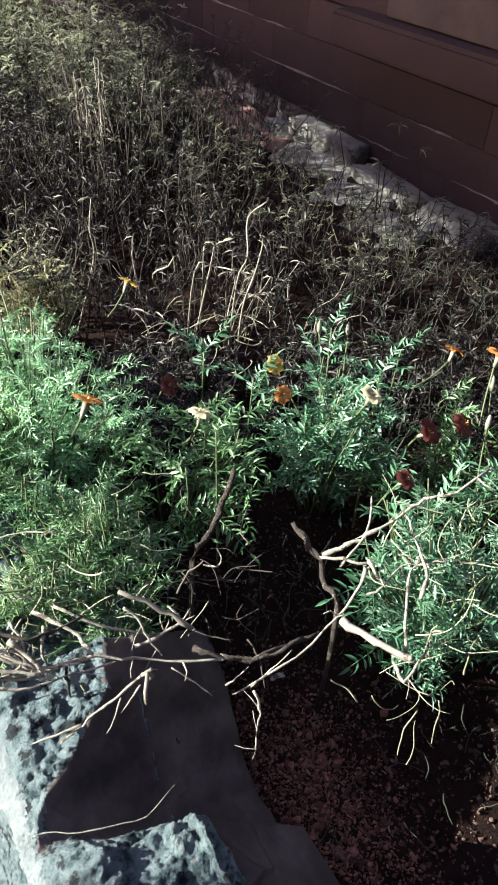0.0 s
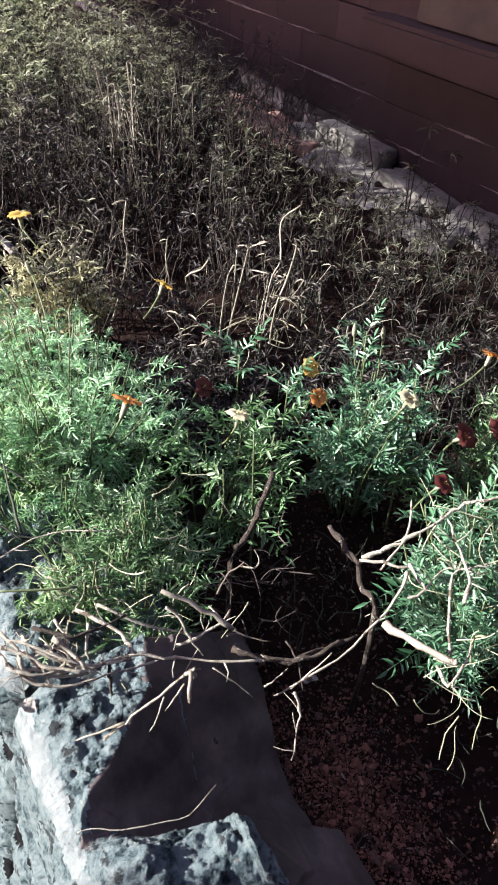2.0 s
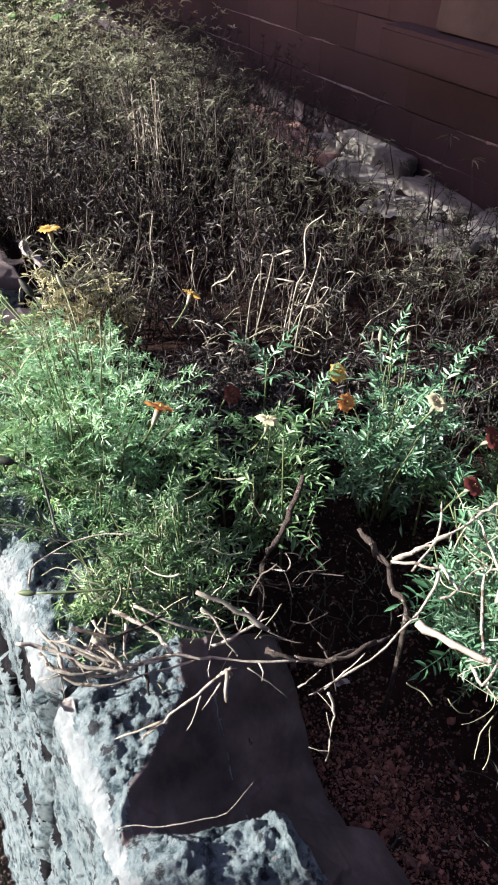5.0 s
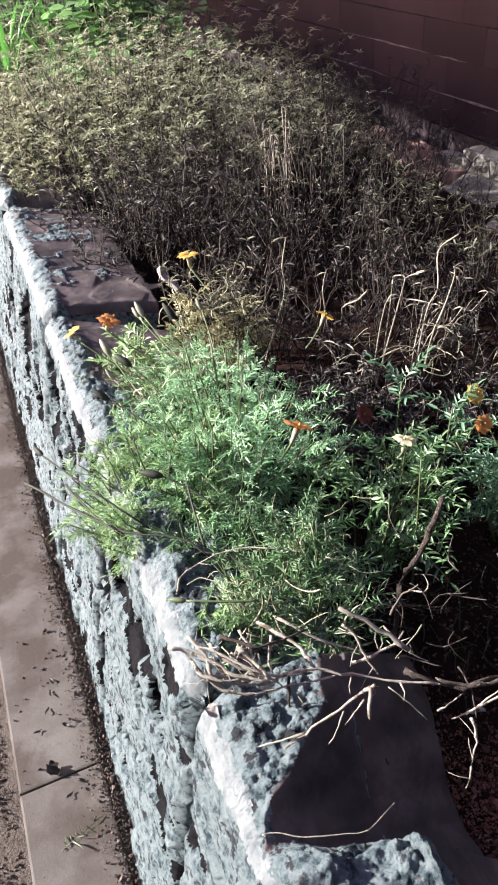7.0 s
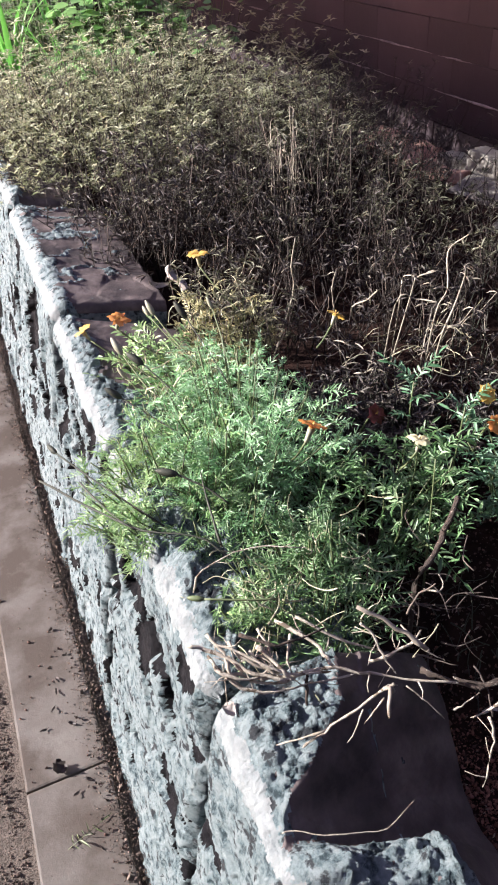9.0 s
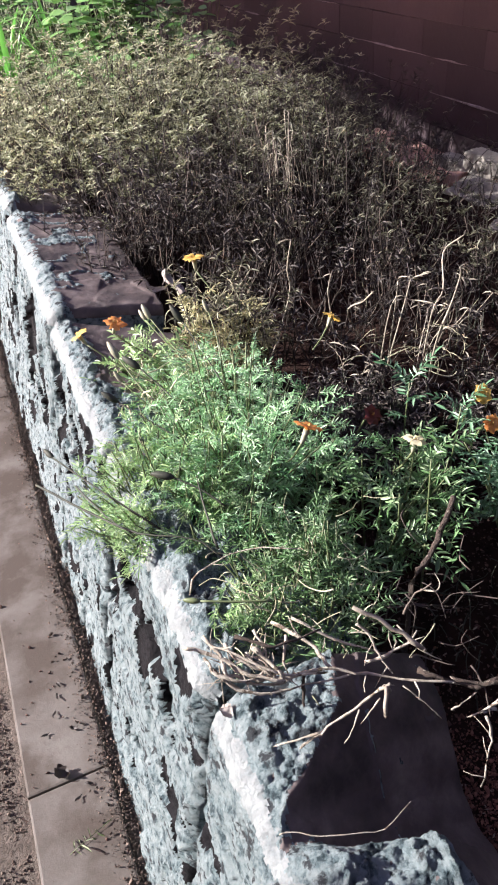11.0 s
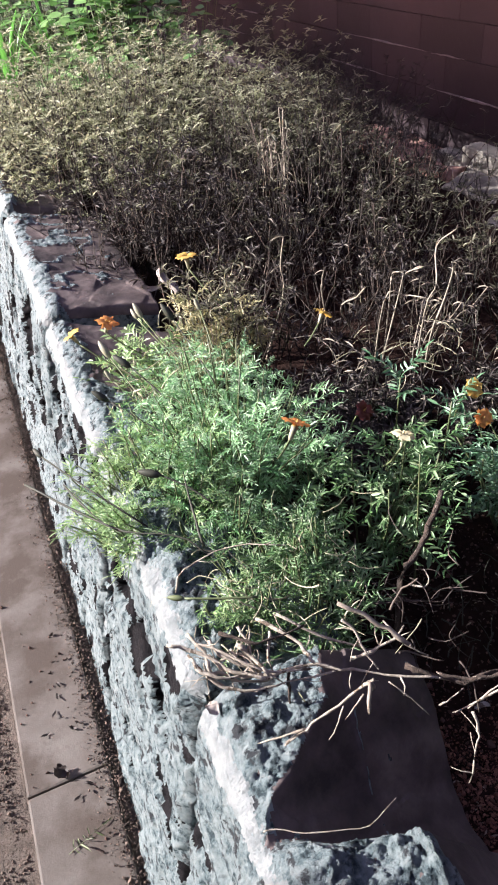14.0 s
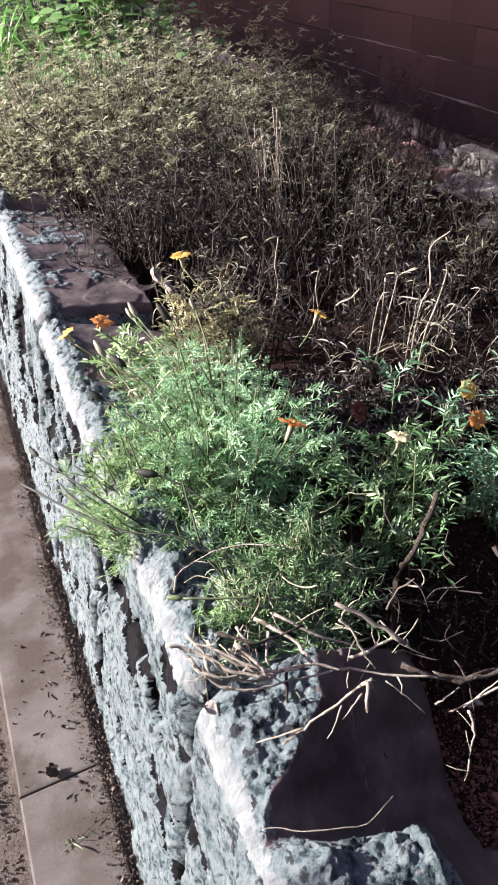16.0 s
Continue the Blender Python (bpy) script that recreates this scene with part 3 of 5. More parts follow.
clods("slab_crumbs", 50, lambda r: (r.uniform(-0.31, -0.16), abs(r.normal(1.15, 0.22)), 0.001), 0.0022, CRUMB, "small dark crumbs scattered on concrete slabs", "crumbs", 5)


def in_bed(r):
    x, y = r.uniform(0.2, 1.15), r.uniform(0.22, 1.2)
    return x, y, soil_z(x, y)


clods("soil_clods", 18000, in_bed, 0.0014, CRUMB, "reddish-brown crumbly soil clods", "soil", 6)


def in_patch(r):
    x, y = 0.305 + 0.048 * r.normal(), 0.455 + 0.085 * r.normal()
    return x, y, soil_z(x, y) + 0.002


# brighter crumbs paint the pool of light on the reddish soil
LIT_CRUMB = material("lit_soil_crumbs", [(0.2, (0.07, 0.024, 0.016)), (0.9, (0.30, 0.135, 0.095))], 50, 4, 0.9, 0.3, 200, 0.002, island=0.8)
clods("lit_soil_patch", 9000, in_patch, 0.0011, LIT_CRUMB, "reddish soil crumbs coloured brighter as a patch of light", "gravel", 7)


def chips(name, n, place, mat, label, seed):
    r = np.random.default_rng(seed)
    v, f = blade(0.008, 0.0024, 0.3, 0.2)
    mats = []
    for _ in range(n):
        x, y, z = place(r)
        mats.append(frame_of((x, y, z + 0.004), (r.normal(), r.normal(), 0.3 * r.normal()), (0, 0, 1), r.uniform(0.4, 1.3), r.uniform(-1, 1)))
    b = Buf()
    b.many(v, f, np.array(mats))
    return tagged(part(name, b, mat), label, "litter", kind="stuff")


chips("leaf_litter", 1700, in_bed, CHIP, "pale dry leaf and bark bits on soil", 8)

# ---- back wall stones and rocks at its foot ----
def block(y0, y1, z0, z1, proud, seed):
    r = np.random.default_rng(seed)
    bm = bmesh.new()
    bmesh.ops.create_cube(bm, size=1.0)
    for v in bm.verts:
        v.co = Vector((BX + 0.02 - (0.04 + proud) / 2 + v.co.x * (0.04 + proud) + 0.02, (y0 + y1) / 2 + v.co.y * (y1 - y0), (z0 + z1) / 2 + v.co.z * (z1 - z0)))
        v.co += Vector((r.uniform(-0.0008, 0.0008), 0.0, r.uniform(-0.002, 0.002)))
    bmesh.ops.bevel(bm, geom=bm.edges[:], offset=0.0012, segments=1, affect="EDGES")
    return bm


r_wall = np.random.default_rng(21)
courses = (0.30, 0.44, 0.558, 0.672, 0.795, 0.915, 1.05, 1.17, 1.30, 1.44)
for c in range(len(courses) - 1):
    y = 0.6 + r_wall.uniform(0, 0.2)
    while y < 8.9:
        w = r_wall.uniform(0.28, 0.62)
        part("stone", block(y, min(8.98, y + w), courses[c] + 0.001, courses[c + 1] - 0.001, r_wall.uniform(0.0, 0.0022), int(c * 100 + y * 10)),
             WALL_STONE, wall_east, smooth=False)
        y += w


# thin pale strips painting the light caught by the course edges
for c in range(1, len(courses) - 1):
    y = 0.8 + r_wall.uniform(0, 0.3)
    while y < 6.5:
        w = r_wall.uniform(0.12, 0.75)
        if r_wall.random() < 0.62:
            b = Buf()
            line = [(BX - 0.003 + r_wall.normal(0, 0.0005), y + w * k / 11, courses[c] + r_wall.normal(0, 0.0010)) for k in range(12)]
            thick = 0.0046 * r_wall.uniform(0.6, 1.2)
            tube(b, line[5::-1], thick, 0.0004, 5, 0.4)
            tube(b, line[5:], thick, 0.0004, 5, 0.4)
            part("course_glint", b, EDGE_GLINT, wall_east)
        y += w + r_wall.uniform(0.02, 0.25)

# projecting ledge and plaster panel on the upper part of the back wall
bm = bmesh.new()
bmesh.ops.create_cube(bm, size=1.0)
for v in bm.verts:
    v.co = Vector((BX - 0.045 + v.co.x * 0.11, 1.45 + v.co.y * 1.56, 0.875 + v.co.z * 0.10))
bmesh.ops.bevel(bm, geom=bm.edges[:], offset=0.012, segments=2, affect="EDGES")
part("ledge", bm, WALL_STONE, wall_east, "projecting stone ledge", smooth=False)
bm = bmesh.new()
bmesh.ops.create_cube(bm, size=1.0)
for v in bm.verts:
    v.co = Vector((BX - 0.012 + v.co.x * 0.05, 1.25 + v.co.y * (1.6 - 0.12 * (v.co.z > 0)), 1.28 + v.co.z * 0.70))
bmesh.ops.bevel(bm, geom=bm.edges[:], offset=0.008, segments=2, affect="EDGES")
part("panel", bm, DARK_PLASTER, wall_east, "grey plastered panel", smooth=False)


def rock(name, at, size, turn, mat, label, seed, cuts=10, power=6.0):
    bm = bmesh.new()
    bmesh.ops.create_cube(bm, size=2.0)
    bmesh.ops.subdivide_edges(bm, edges=bm.edges[:], cuts=cuts, use_grid_fill=True)
    m = pose(*at, *turn)
    for v in bm.verts:
        p = v.co.copy()
        k = (abs(p.x) ** power + abs(p.y) ** power + abs(p.z) ** power) ** (-1 / power)
        q = Vector((p.x * k * size[0], p.y * k * size[1], p.z * k * size[2]))
        d = 0.06 * value_noise(p * 0.8, 1.3, seed) + 0.035 * value_noise(p, 5.0, seed)
        q += Vector((q.x * d, q.y * d, q.z * d * 1.5))
        v.co = m @ q
    return tagged(part(name, bm, mat), label, "rock", "rocks along the wall")


rock("rock", (1.575, 2.60, 0.455), (0.075, 0.14, 0.045), (8, -10, 12), RED_ROCK, "reddish cracked rock against the stone wall", 1, power=26.0)
rock("rock", (1.53, 2.42, 0.45), (0.06, 0.10, 0.040), (-4, 12, 32), RED_ROCK, "reddish broken rock with sharp edges", 10, power=30.0)
rock("rock", (1.662, 2.225, 0.508), (0.045, 0.175, 0.045), (1, 5, 2), PALE_ROCK, "long flat grey kerb-like rock along the wall", 2, power=30.0)
rock("rock", (1.655, 2.47, 0.478), (0.06, 0.085, 0.03), (4, 10, 20), PALE_ROCK, "small pale rounded rock at the wall foot", 5)
rock("rock", (1.56, 2.14, 0.452), (0.075, 0.16, 0.035), (2, -8, 14), PALE_ROCK, "pale flat rock with dark stains", 3, power=26.0)
rock("rock", (1.645, 1.86, 0.463), (0.065, 0.15, 0.040), (3, 8, -4), PALE_ROCK, "broad flat grey rock beside the wall", 7, power=28.0)
rock("rock", (1.50, 1.86, 0.445), (0.085, 0.13, 0.038), (-4, -6, 24), PALE_ROCK, "pale flat rock sunk in soil", 8, power=26.0)
rock("rock", (1.43, 1.64, 0.442), (0.11, 0.12, 0.040), (-3, -6, 20), PALE_ROCK, "broad pale flat rock half hidden by plants", 4, power=20.0)
rock("rock", (1.55, 2.90, 0.45), (0.12, 0.15, 0.05), (0, 0, 10), RED_ROCK, "reddish rock half hidden behind dry bushes", 6, power=20.0)
rock("rock", (1.62, 1.54, 0.46), (0.09, 0.13, 0.04), (3, -5, 10), PALE_ROCK, "pale angular rock beside the wall", 9, power=26.0)


# ---- dry bushes behind ----
def bush_leaf(seed):
    return blade(0.0135, 0.0030, 0.3, 0.3)


def dry_bush(cx, cy, rx, ry, stems, top, label, leaf_mat, leaves=22, seed=0, lean=0.28, bare=0.10, leaf=1.4, twig=TWIG):
    """Many thin upright stems over an ellipse of soil, forked, with small leaves towards the tips."""
    r = np.random.default_rng(seed)
    base = thing("dry_bush", label, "bush", "dry bushes in the bed")
    tw, lm = Buf(), []
    for _ in range(int(stems * 0.7)):
        a, q = r.uniform(0, 2 * math.pi), math.sqrt(r.random())
        x, y = cx + rx * q * math.cos(a), cy + ry * q * math.sin(a)
        z0 = soil_z(min(1.7, x), y) - 0.01
        crown = 1 - 0.28 * q * q
        h = max(0.08, (top - z0) * crown * r.uniform(0.55, 1.08))
        d = np.array((r.normal(0, lean) + 0.05, r.normal(0, lean), 1.0))
        pts = [np.array((x, y, z0))]
        for k in range(4):
            d = d + np.array((r.normal(0, 0.22), r.normal(0, 0.22), 0))
            pts.append(pts[-1] + d / np.linalg.norm(d) * h / 4)
        tube(tw, pts, 0.0021, 0.0008, 3)
        shoots = [pts[2:]]
        for _ in range(r.integers(2, 5)):
            k = r.integers(1, 4)
            d2 = np.array((r.normal(0, 0.5), r.normal(0, 0.5), 0.9))
            s = [pts[k], pts[k] + d2 * h * 0.14, pts[k] + d2 * h * 0.22 + np.array((0, 0, h * 0.10))]
            tube(tw, s, 0.0012, 0.0006, 3)
            shoots.append(s)
        if r.random() < bare:
            continue
        for s in shoots:
            # leaves stand in whorls, the fullest at the tip
            for whorl in range(max(1, int(leaves * 1.6) // (6 * len(shoots)))):
                t = (1.0 if whorl == 0 else r.uniform(0.25, 0.95)) * (len(s) - 1.001)
                i = int(t)
                p = s[i] + (s[i + 1] - s[i]) * (t - i)
                w0, k = r.uniform(0, 2 * math.pi), r.uniform(0.6, 1.25)
                for a in range(r.integers(5, 9) if whorl == 0 else r.integers(3, 7)):
                    w = w0 + a * 2.4
                    lm.append(frame_of(p + r.normal(0, 0.0022, 3), (math.cos(w), math.sin(w), r.uniform(-0.1, 1.5)), (0, 0, 1), leaf * k * r.uniform(0.6, 1.2), r.uniform(-0.6, 0.6)))
    stuff(part("brushwood", tw, twig, base))
    v, f = bush_leaf(seed)
    lb = Buf()
    lb.many(v, f, np.array(lm))
    stuff(part("foliage", lb, leaf_mat, base))
    return base


dry_bush(0.34, 2.75, 0.34, 0.55, 330, 1.04, "olive-grey bush with fine twiggy shoots, brightly lit", LEAF_OLIVE, 54, 31, leaf=1.6)
dry_bush(0.78, 2.85, 0.44, 0.60, 430, 1.06, "olive-grey twiggy bush with drooping seed tips", LEAF_OLIVE, 50, 32, leaf=1.6)
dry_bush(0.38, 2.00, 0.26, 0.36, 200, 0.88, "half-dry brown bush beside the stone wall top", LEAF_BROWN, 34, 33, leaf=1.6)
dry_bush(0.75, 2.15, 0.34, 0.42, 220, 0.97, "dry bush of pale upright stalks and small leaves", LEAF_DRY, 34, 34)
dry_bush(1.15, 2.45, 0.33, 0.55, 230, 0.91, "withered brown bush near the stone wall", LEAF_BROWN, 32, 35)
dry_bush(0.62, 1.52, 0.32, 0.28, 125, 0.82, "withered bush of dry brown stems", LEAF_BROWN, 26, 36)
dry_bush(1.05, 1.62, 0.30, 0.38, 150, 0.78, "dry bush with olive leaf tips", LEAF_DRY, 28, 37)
# dark twigs here put the shade of this strip into the colour
dry_bush(1.00, 1.15, 0.32, 0.26, 110, 0.72, "sparse withered bush, its twigs darkened to stand for shade", LEAF_BROWN, 14, 38, twig=DARK_STEM)
dry_bush(1.38, 1.38, 0.20, 0.30, 80, 0.66, "sparse dry bush with olive leaf tips", LEAF_DRY, 14, 39)
dry_bush(0.10, 3.05, 0.20, 0.62, 230, 1.02, "olive-grey bush spilling over the stone wall", LEAF_OLIVE, 54, 41, leaf=1.6)
dry_bush(0.34, 1.48, 0.12, 0.14, 60, 0.80, "straw-coloured leafy shoots behind the marigolds", LEAF_DRY, 18, 40)


# near-black undergrowth covers sunlit soil in place of the shadow there
dry_bush(0.54, 1.07, 0.24, 0.13, 170, 0.65, "low withered undergrowth darkened to stand for shaded soil", LEAF_BROWN, 16, 42, twig=DARK_STEM)
dry_bush(0.86, 0.94, 0.20, 0.17, 130, 0.68, "sparse withered undergrowth with shade put into its colour", LEAF_BROWN, 14, 43, twig=DARK_STEM)


# added bush that blocks the sun strip along the wall foot
dry_bush(1.28, 3.00, 0.20, 0.32, 130, 0.84, "withered dark bush added to shade the foot of the wall", LEAF_BROWN, 26, 45)
# added as a dark filling for the shadowed gap
dry_bush(0.42, 1.13, 0.13, 0.11, 170, 0.66, "low near-black undergrowth added as shade beside green marigolds", LEAF_BROWN, 22, 44, twig=DARK_STEM)


def seed_stalk(x, y, z, h, seed):
    """A tall dry stalk with a star of drooping withered leaves."""
    r = np.random.default_rng(seed)
    e = thing("dry_stalk", "tall dry stalk with drooping withered leaf star", "stalk", "dry stalks above the bushes")
    b = Buf()
    tip = np.array((x + r.normal(0, 0.02), y + r.normal(0, 0.02), z + h))
    tube(b, [(x, y, z), (x + r.normal(0, 0.01), y, z + h * 0.5), tip], 0.0024, 0.0016, 5)
    part("stem", b, TWIG, e)
    lb = Buf()
    v, f = blade(0.032, 0.006, 0.3, 0.5)
    lb.many(v, f, np.array([frame_of(tip, (math.cos(w), math.sin(w), r.uniform(-0.3, 0.6)), (0, 0, 1), r.uniform(0.6, 1.2), r.uniform(-0.5, 0.5)) for w in r.uniform(0, 6.28, 9)]))
    part("leaves", lb, LEAF_DRY, e)


for i, (x, y, zt) in enumerate(((0.92, 2.12, 0.985), (1.10, 2.75, 0.90), (1.18, 2.38, 0.86), (0.98, 2.6, 0.97), (1.3, 2.2, 0.78), (1.42, 1.85, 0.70),
                                (1.48, 1.72, 0.74), (1.30, 1.55, 0.72), (0.70, 1.97, 0.88), (0.74, 2.02, 0.86), (0.67, 1.94, 0.87), (0.86, 1.9, 0.86),
                                (0.60, 3.1, 1.02), (0.8, 3.2, 1.04), (1.15, 3.0, 1.0), (1.45, 1.55, 0.73))):
    seed_stalk(x, y, 0.48, zt - 0.48, 60 + i)


# ---- straw-like dead stalks ----
def shared(name, vf, mat):
    """A mesh that many leaves share."""
    bb = Buf()
    bb.add(*vf)
    me = bb.mesh(name)
    me.polygons.foreach_set("use_smooth", [True] * len(me.polygons))
    me.materials.append(mat)
    return me


SCRAP = shared("scrap", blade(0.03, 0.005, 0.4, 0.4), STRAW)


def straw(radius, *pts):
    e = thing("straw_stalk", "bare straw-coloured dead stalk with a broken tip", "stalk", "straw-coloured dead stalks")
    b = Buf()
    p0 = np.array(pts[0])
    low = np.array((p0[0] + rng.normal(0, 0.05), p0[1] + rng.uniform(0, 0.08), soil_z(p0[0], p0[1]) - 0.02))
    tube(b, smooth_line([tuple(low), *pts], 4), radius * 0.5, radius * 0.36, 6, 0.15)
    part("stem", b, STRAW, e)
    for q in pts[1:]:
        for _ in range(2):
            w = rng.uniform(0, 6.28)
            lf = new("leaf", SCRAP)
            lf.parent = e
            lf.matrix_basis = Matrix(frame_of(q, (math.cos(w), math.sin(w), rng.uniform(-0.4, 0.8)), (0, 0, 1), rng.uniform(0.4, 0.9), 0.3).tolist())


straw(0.0040, (0.464, 1.431, 0.700), (0.463, 1.430, 0.765), (0.467, 1.415, 0.830))
straw(0.0030, (0.506, 1.335, 0.720), (0.505, 1.334, 0.760), (0.491, 1.298, 0.800))
straw(0.0042, (0.643, 1.173, 0.680), (0.665, 1.174, 0.740), (0.679, 1.172, 0.800), (0.650, 1.140, 0.835))
straw(0.0035, (0.642, 1.195, 0.720), (0.665, 1.198, 0.767), (0.694, 1.246, 0.813), (0.715, 1.220, 0.850))
straw(0.0030, (0.621, 1.280, 0.720), (0.628, 1.287, 0.760), (0.600, 1.219, 0.800))
straw(0.0030, (0.560, 1.203, 0.760), (0.592, 1.186, 0.770), (0.605, 1.144, 0.780))
straw(0.0040, (0.529, 1.303, 0.700), (0.539, 1.261, 0.750), (0.517, 1.197, 0.800))
straw(0.0025, (0.645, 1.184, 0.680), (0.662, 1.149, 0.720), (0.669, 1.128, 0.760))
straw(0.0030, (0.606, 1.224, 0.760), (0.614, 1.223, 0.790), (0.620, 1.177, 0.820))
r_s = np.random.default_rng(77)
for _ in range(34):
    x, y = r_s.uniform(0.45, 0.80), r_s.uniform(1.06, 1.34)
    z = r_s.uniform(0.56, 0.68)
    d = np.array((r_s.normal(0, 0.6), r_s.normal(0, 0.6), r_s.uniform(0.3, 1.0))) * r_s.uniform(0.04, 0.09)
    p = np.array((x, y, z))
    straw(r_s.uniform(0.0012, 0.0028), tuple(p), tuple(p + d * 0.6 + r_s.normal(0, 0.008, 3)), tuple(p + d + r_s.normal(0, 0.012, 3)))


for _ in range(16):
    p = np.array((r_s.normal(0.705, 0.028), r_s.normal(1.98, 0.03), 0.62))
    straw(r_s.uniform(0.002, 0.0036), tuple(p), tuple(p + r_s.normal(0, 0.008, 3) + (0, 0, 0.12)), tuple(p + r_s.normal(0, 0.012, 3) + (0, 0, r_s.uniform(0.18, 0.27))))


# ---- marigold plants ----
FEATHER = [pinnate(9, 0.048, 0.0140, 0.0025, 48, d, s) for s, d in ((1, 0.1), (2, 0.3), (3, 0.6), (11, -0.1))]
COARSE = [pinnate(6, 0.052, 0.0175, 0.0050, 52, d, s) for s, d in ((4, 0.0), (5, 0.3), (6, 0.6), (12, -0.2))]


def marigold(cx, cy, rx, ry, z0, top, stems, per, kinds, mat, label, seed, size=1.0, low=0.25):
    r = np.random.default_rng(seed)
    base = thing("marigold_plant", label, "plant", "marigold plants")
    sb, ms = Buf(), [[] for _ in kinds]
    for _ in range(stems):
        a, q = r.uniform(0, 2 * math.pi), math.sqrt(r.random())
        tip = np.array((cx + rx * q * math.cos(a), cy + ry * q * math.sin(a), z0 + (top - z0) * (1 - 0.6 * q * q) * r.uniform(0.7, 1.05)))
        root = np.array((cx + 0.25 * rx * q * math.cos(a), cy + 0.25 * ry * q * math.sin(a), 0))
        root[2] = min(z0, soil_z(root[0], root[1])) - 0.02
        mid = root * 0.5 + tip * 0.5 + np.array((r.normal(0, 0.012), r.normal(0, 0.012), 0.015))
        line = smooth_line([root, mid, tip], 3)
        tube(sb, line, 0.0020, 0.0009, 4)
        out = tip - root
        out[2] = 0
        for j in range(per):
            t = (low + (1 - low) * (j + r.random()) / per) * (len(line) - 1.001)
            i = int(t)
            p = line[i] + (line[i + 1] - line[i]) * (t - i)
            w = r.uniform(0, 2 * math.pi)
            d = np.array((math.cos(w), math.sin(w), r.uniform(0.0, 0.9))) + out * 2.5
            k = r.integers(len(kinds))
            ms[k].append(frame_of(p, d, (r.normal(0, 0.4), r.normal(0, 0.4), 1), size * r.uniform(0.6, 1.15), r.uniform(-0.5, 0.5)))
    stuff(part("stalkwork", sb, STEM, base))
    lb, count = Buf(), 0
    for (v, f), m in zip(kinds, ms):
        me = shared("leaf", (v, f), mat)
        own = m[:300 // len(kinds)]
        for q in own:
            lf = new("leaf", me)
            lf.parent = base
            lf.matrix_basis = Matrix(q.tolist())
        rest = m[len(own):]
        if rest:
            lb.many(v, f, np.array(rest))
    if lb.v:
        stuff(part("foliage", lb, mat, base))
    return base


marigold(0.19, 1.04, 0.19, 0.24, 0.60, 0.85, 120, 10, FEATHER, LEAF_A, "bushy bright green marigold with fine feathery leaves", 1, 0.82)
marigold(0.060, 0.99, 0.13, 0.115, 0.66, 0.80, 84, 8, FEATHER, LEAF_LIME, "pale lime-green marigold shoots hanging over the stone wall", 2, 0.85)
marigold(0.085, 0.735, 0.05, 0.05, 0.68, 0.765, 16, 7, FEATHER, LEAF_LIME, "thin lime-green shoots over the stone edge", 11, 0.7)
marigold(0.115, 0.845, 0.08, 0.08, 0.66, 0.785, 20, 7, FEATHER, LEAF_B, "dull green shoots between the stones and marigolds", 12, 0.75)
marigold(0.150, 0.745, 0.12, 0.10, 0.63, 0.80, 50, 7, FEATHER, LEAF_B, "dull green marigold with thin leaves above bare stems", 3)
marigold(0.32, 0.86, 0.15, 0.12, 0.60, 0.79, 26, 6, COARSE, LEAF_B, "green marigold with toothed feathered leaves", 4)
marigold(0.57, 0.82, 0.10, 0.11, 0.60, 0.82, 32, 6, COARSE, LEAF_M, "blue-green marigold with broad feathered leaves", 5)
marigold(0.57, 0.53, 0.17, 0.13, 0.60, 0.85, 50, 7, COARSE + FEATHER, LEAF_M, "dense green marigold above tangled pale stems", 6)
marigold(0.74, 0.72, 0.13, 0.12, 0.58, 0.74, 18, 6, COARSE, LEAF_B, "dark green marigold with faded red flowers", 7)
marigold(0.14, 1.32, 0.09, 0.10, 0.62, 0.76, 24, 7, COARSE, LEAF_LIME, "pale green marigold shoots with slender buds on the wall top", 8)
marigold(0.30, 1.40, 0.10, 0.10, 0.58, 0.79, 26, 8, COARSE, LEAF_PALE, "straw-yellow drying marigold behind the green ones", 10, 0.85)


def spray(x, y, z, dx, dy, mat, label, n=6, size=1.25, seed=0):
    """A single upright shoot whose broad feathered leaves stand clear of the plant."""
    r = np.random.default_rng(seed)
    e = thing("marigold_shoot", label, "plant", "single marigold shoots")
    b = Buf()
    line = smooth_line([(x, y, soil_z(x, y)), (x + dx * 0.4, y + dy * 0.4, z * 0.5 + soil_z(x, y) * 0.5), (x + dx, y + dy, z)], 4)
    tube(b, line, 0.002, 0.001, 5)
    part("stem", b, STEM, e)
    lb = Buf()
    for j in range(n):
        w = j * 2.4 + r.uniform(-0.4, 0.4)
        p = line[-1 - j // 2]
        v, f = COARSE[j % 2]
        lb.many(v, f, np.array([frame_of(p, (math.cos(w), math.sin(w), 0.9 - 0.08 * j), (0, 0, 1), size * r.uniform(0.8, 1.1), 0.2)]))
    part("leaves", lb, mat, e)


spray(0.435, 0.965, 0.775, 0.008, 0.0, LEAF_M, "upright marigold shoot with pale broad leaflets", 5, 0.95, 1)
spray(0.47, 0.89, 0.765, 0.01, 0.0, LEAF_M, "marigold shoot with pale broad leaflets", 6, 0.96, 2)
spray(0.69, 0.83, 0.775, 0.01, 0.0, LEAF_M, "upright marigold shoot with curled leaflets", 6, 0.88, 3)
spray(0.63, 0.90, 0.79, 0.0, 0.01, LEAF_M, "upright marigold shoot in front of dry bushes", 6, 0.88, 4)
spray(0.59, 0.75, 0.81, 0.0, 0.01, LEAF_M, "mint-green marigold shoot with broad leaflets", 6, 0.88, 5)
spray(0.36, 0.78, 0.79, 0.0, 0.01, LEAF_B, "green marigold shoot with dark leaflets", 6, 0.80, 6)


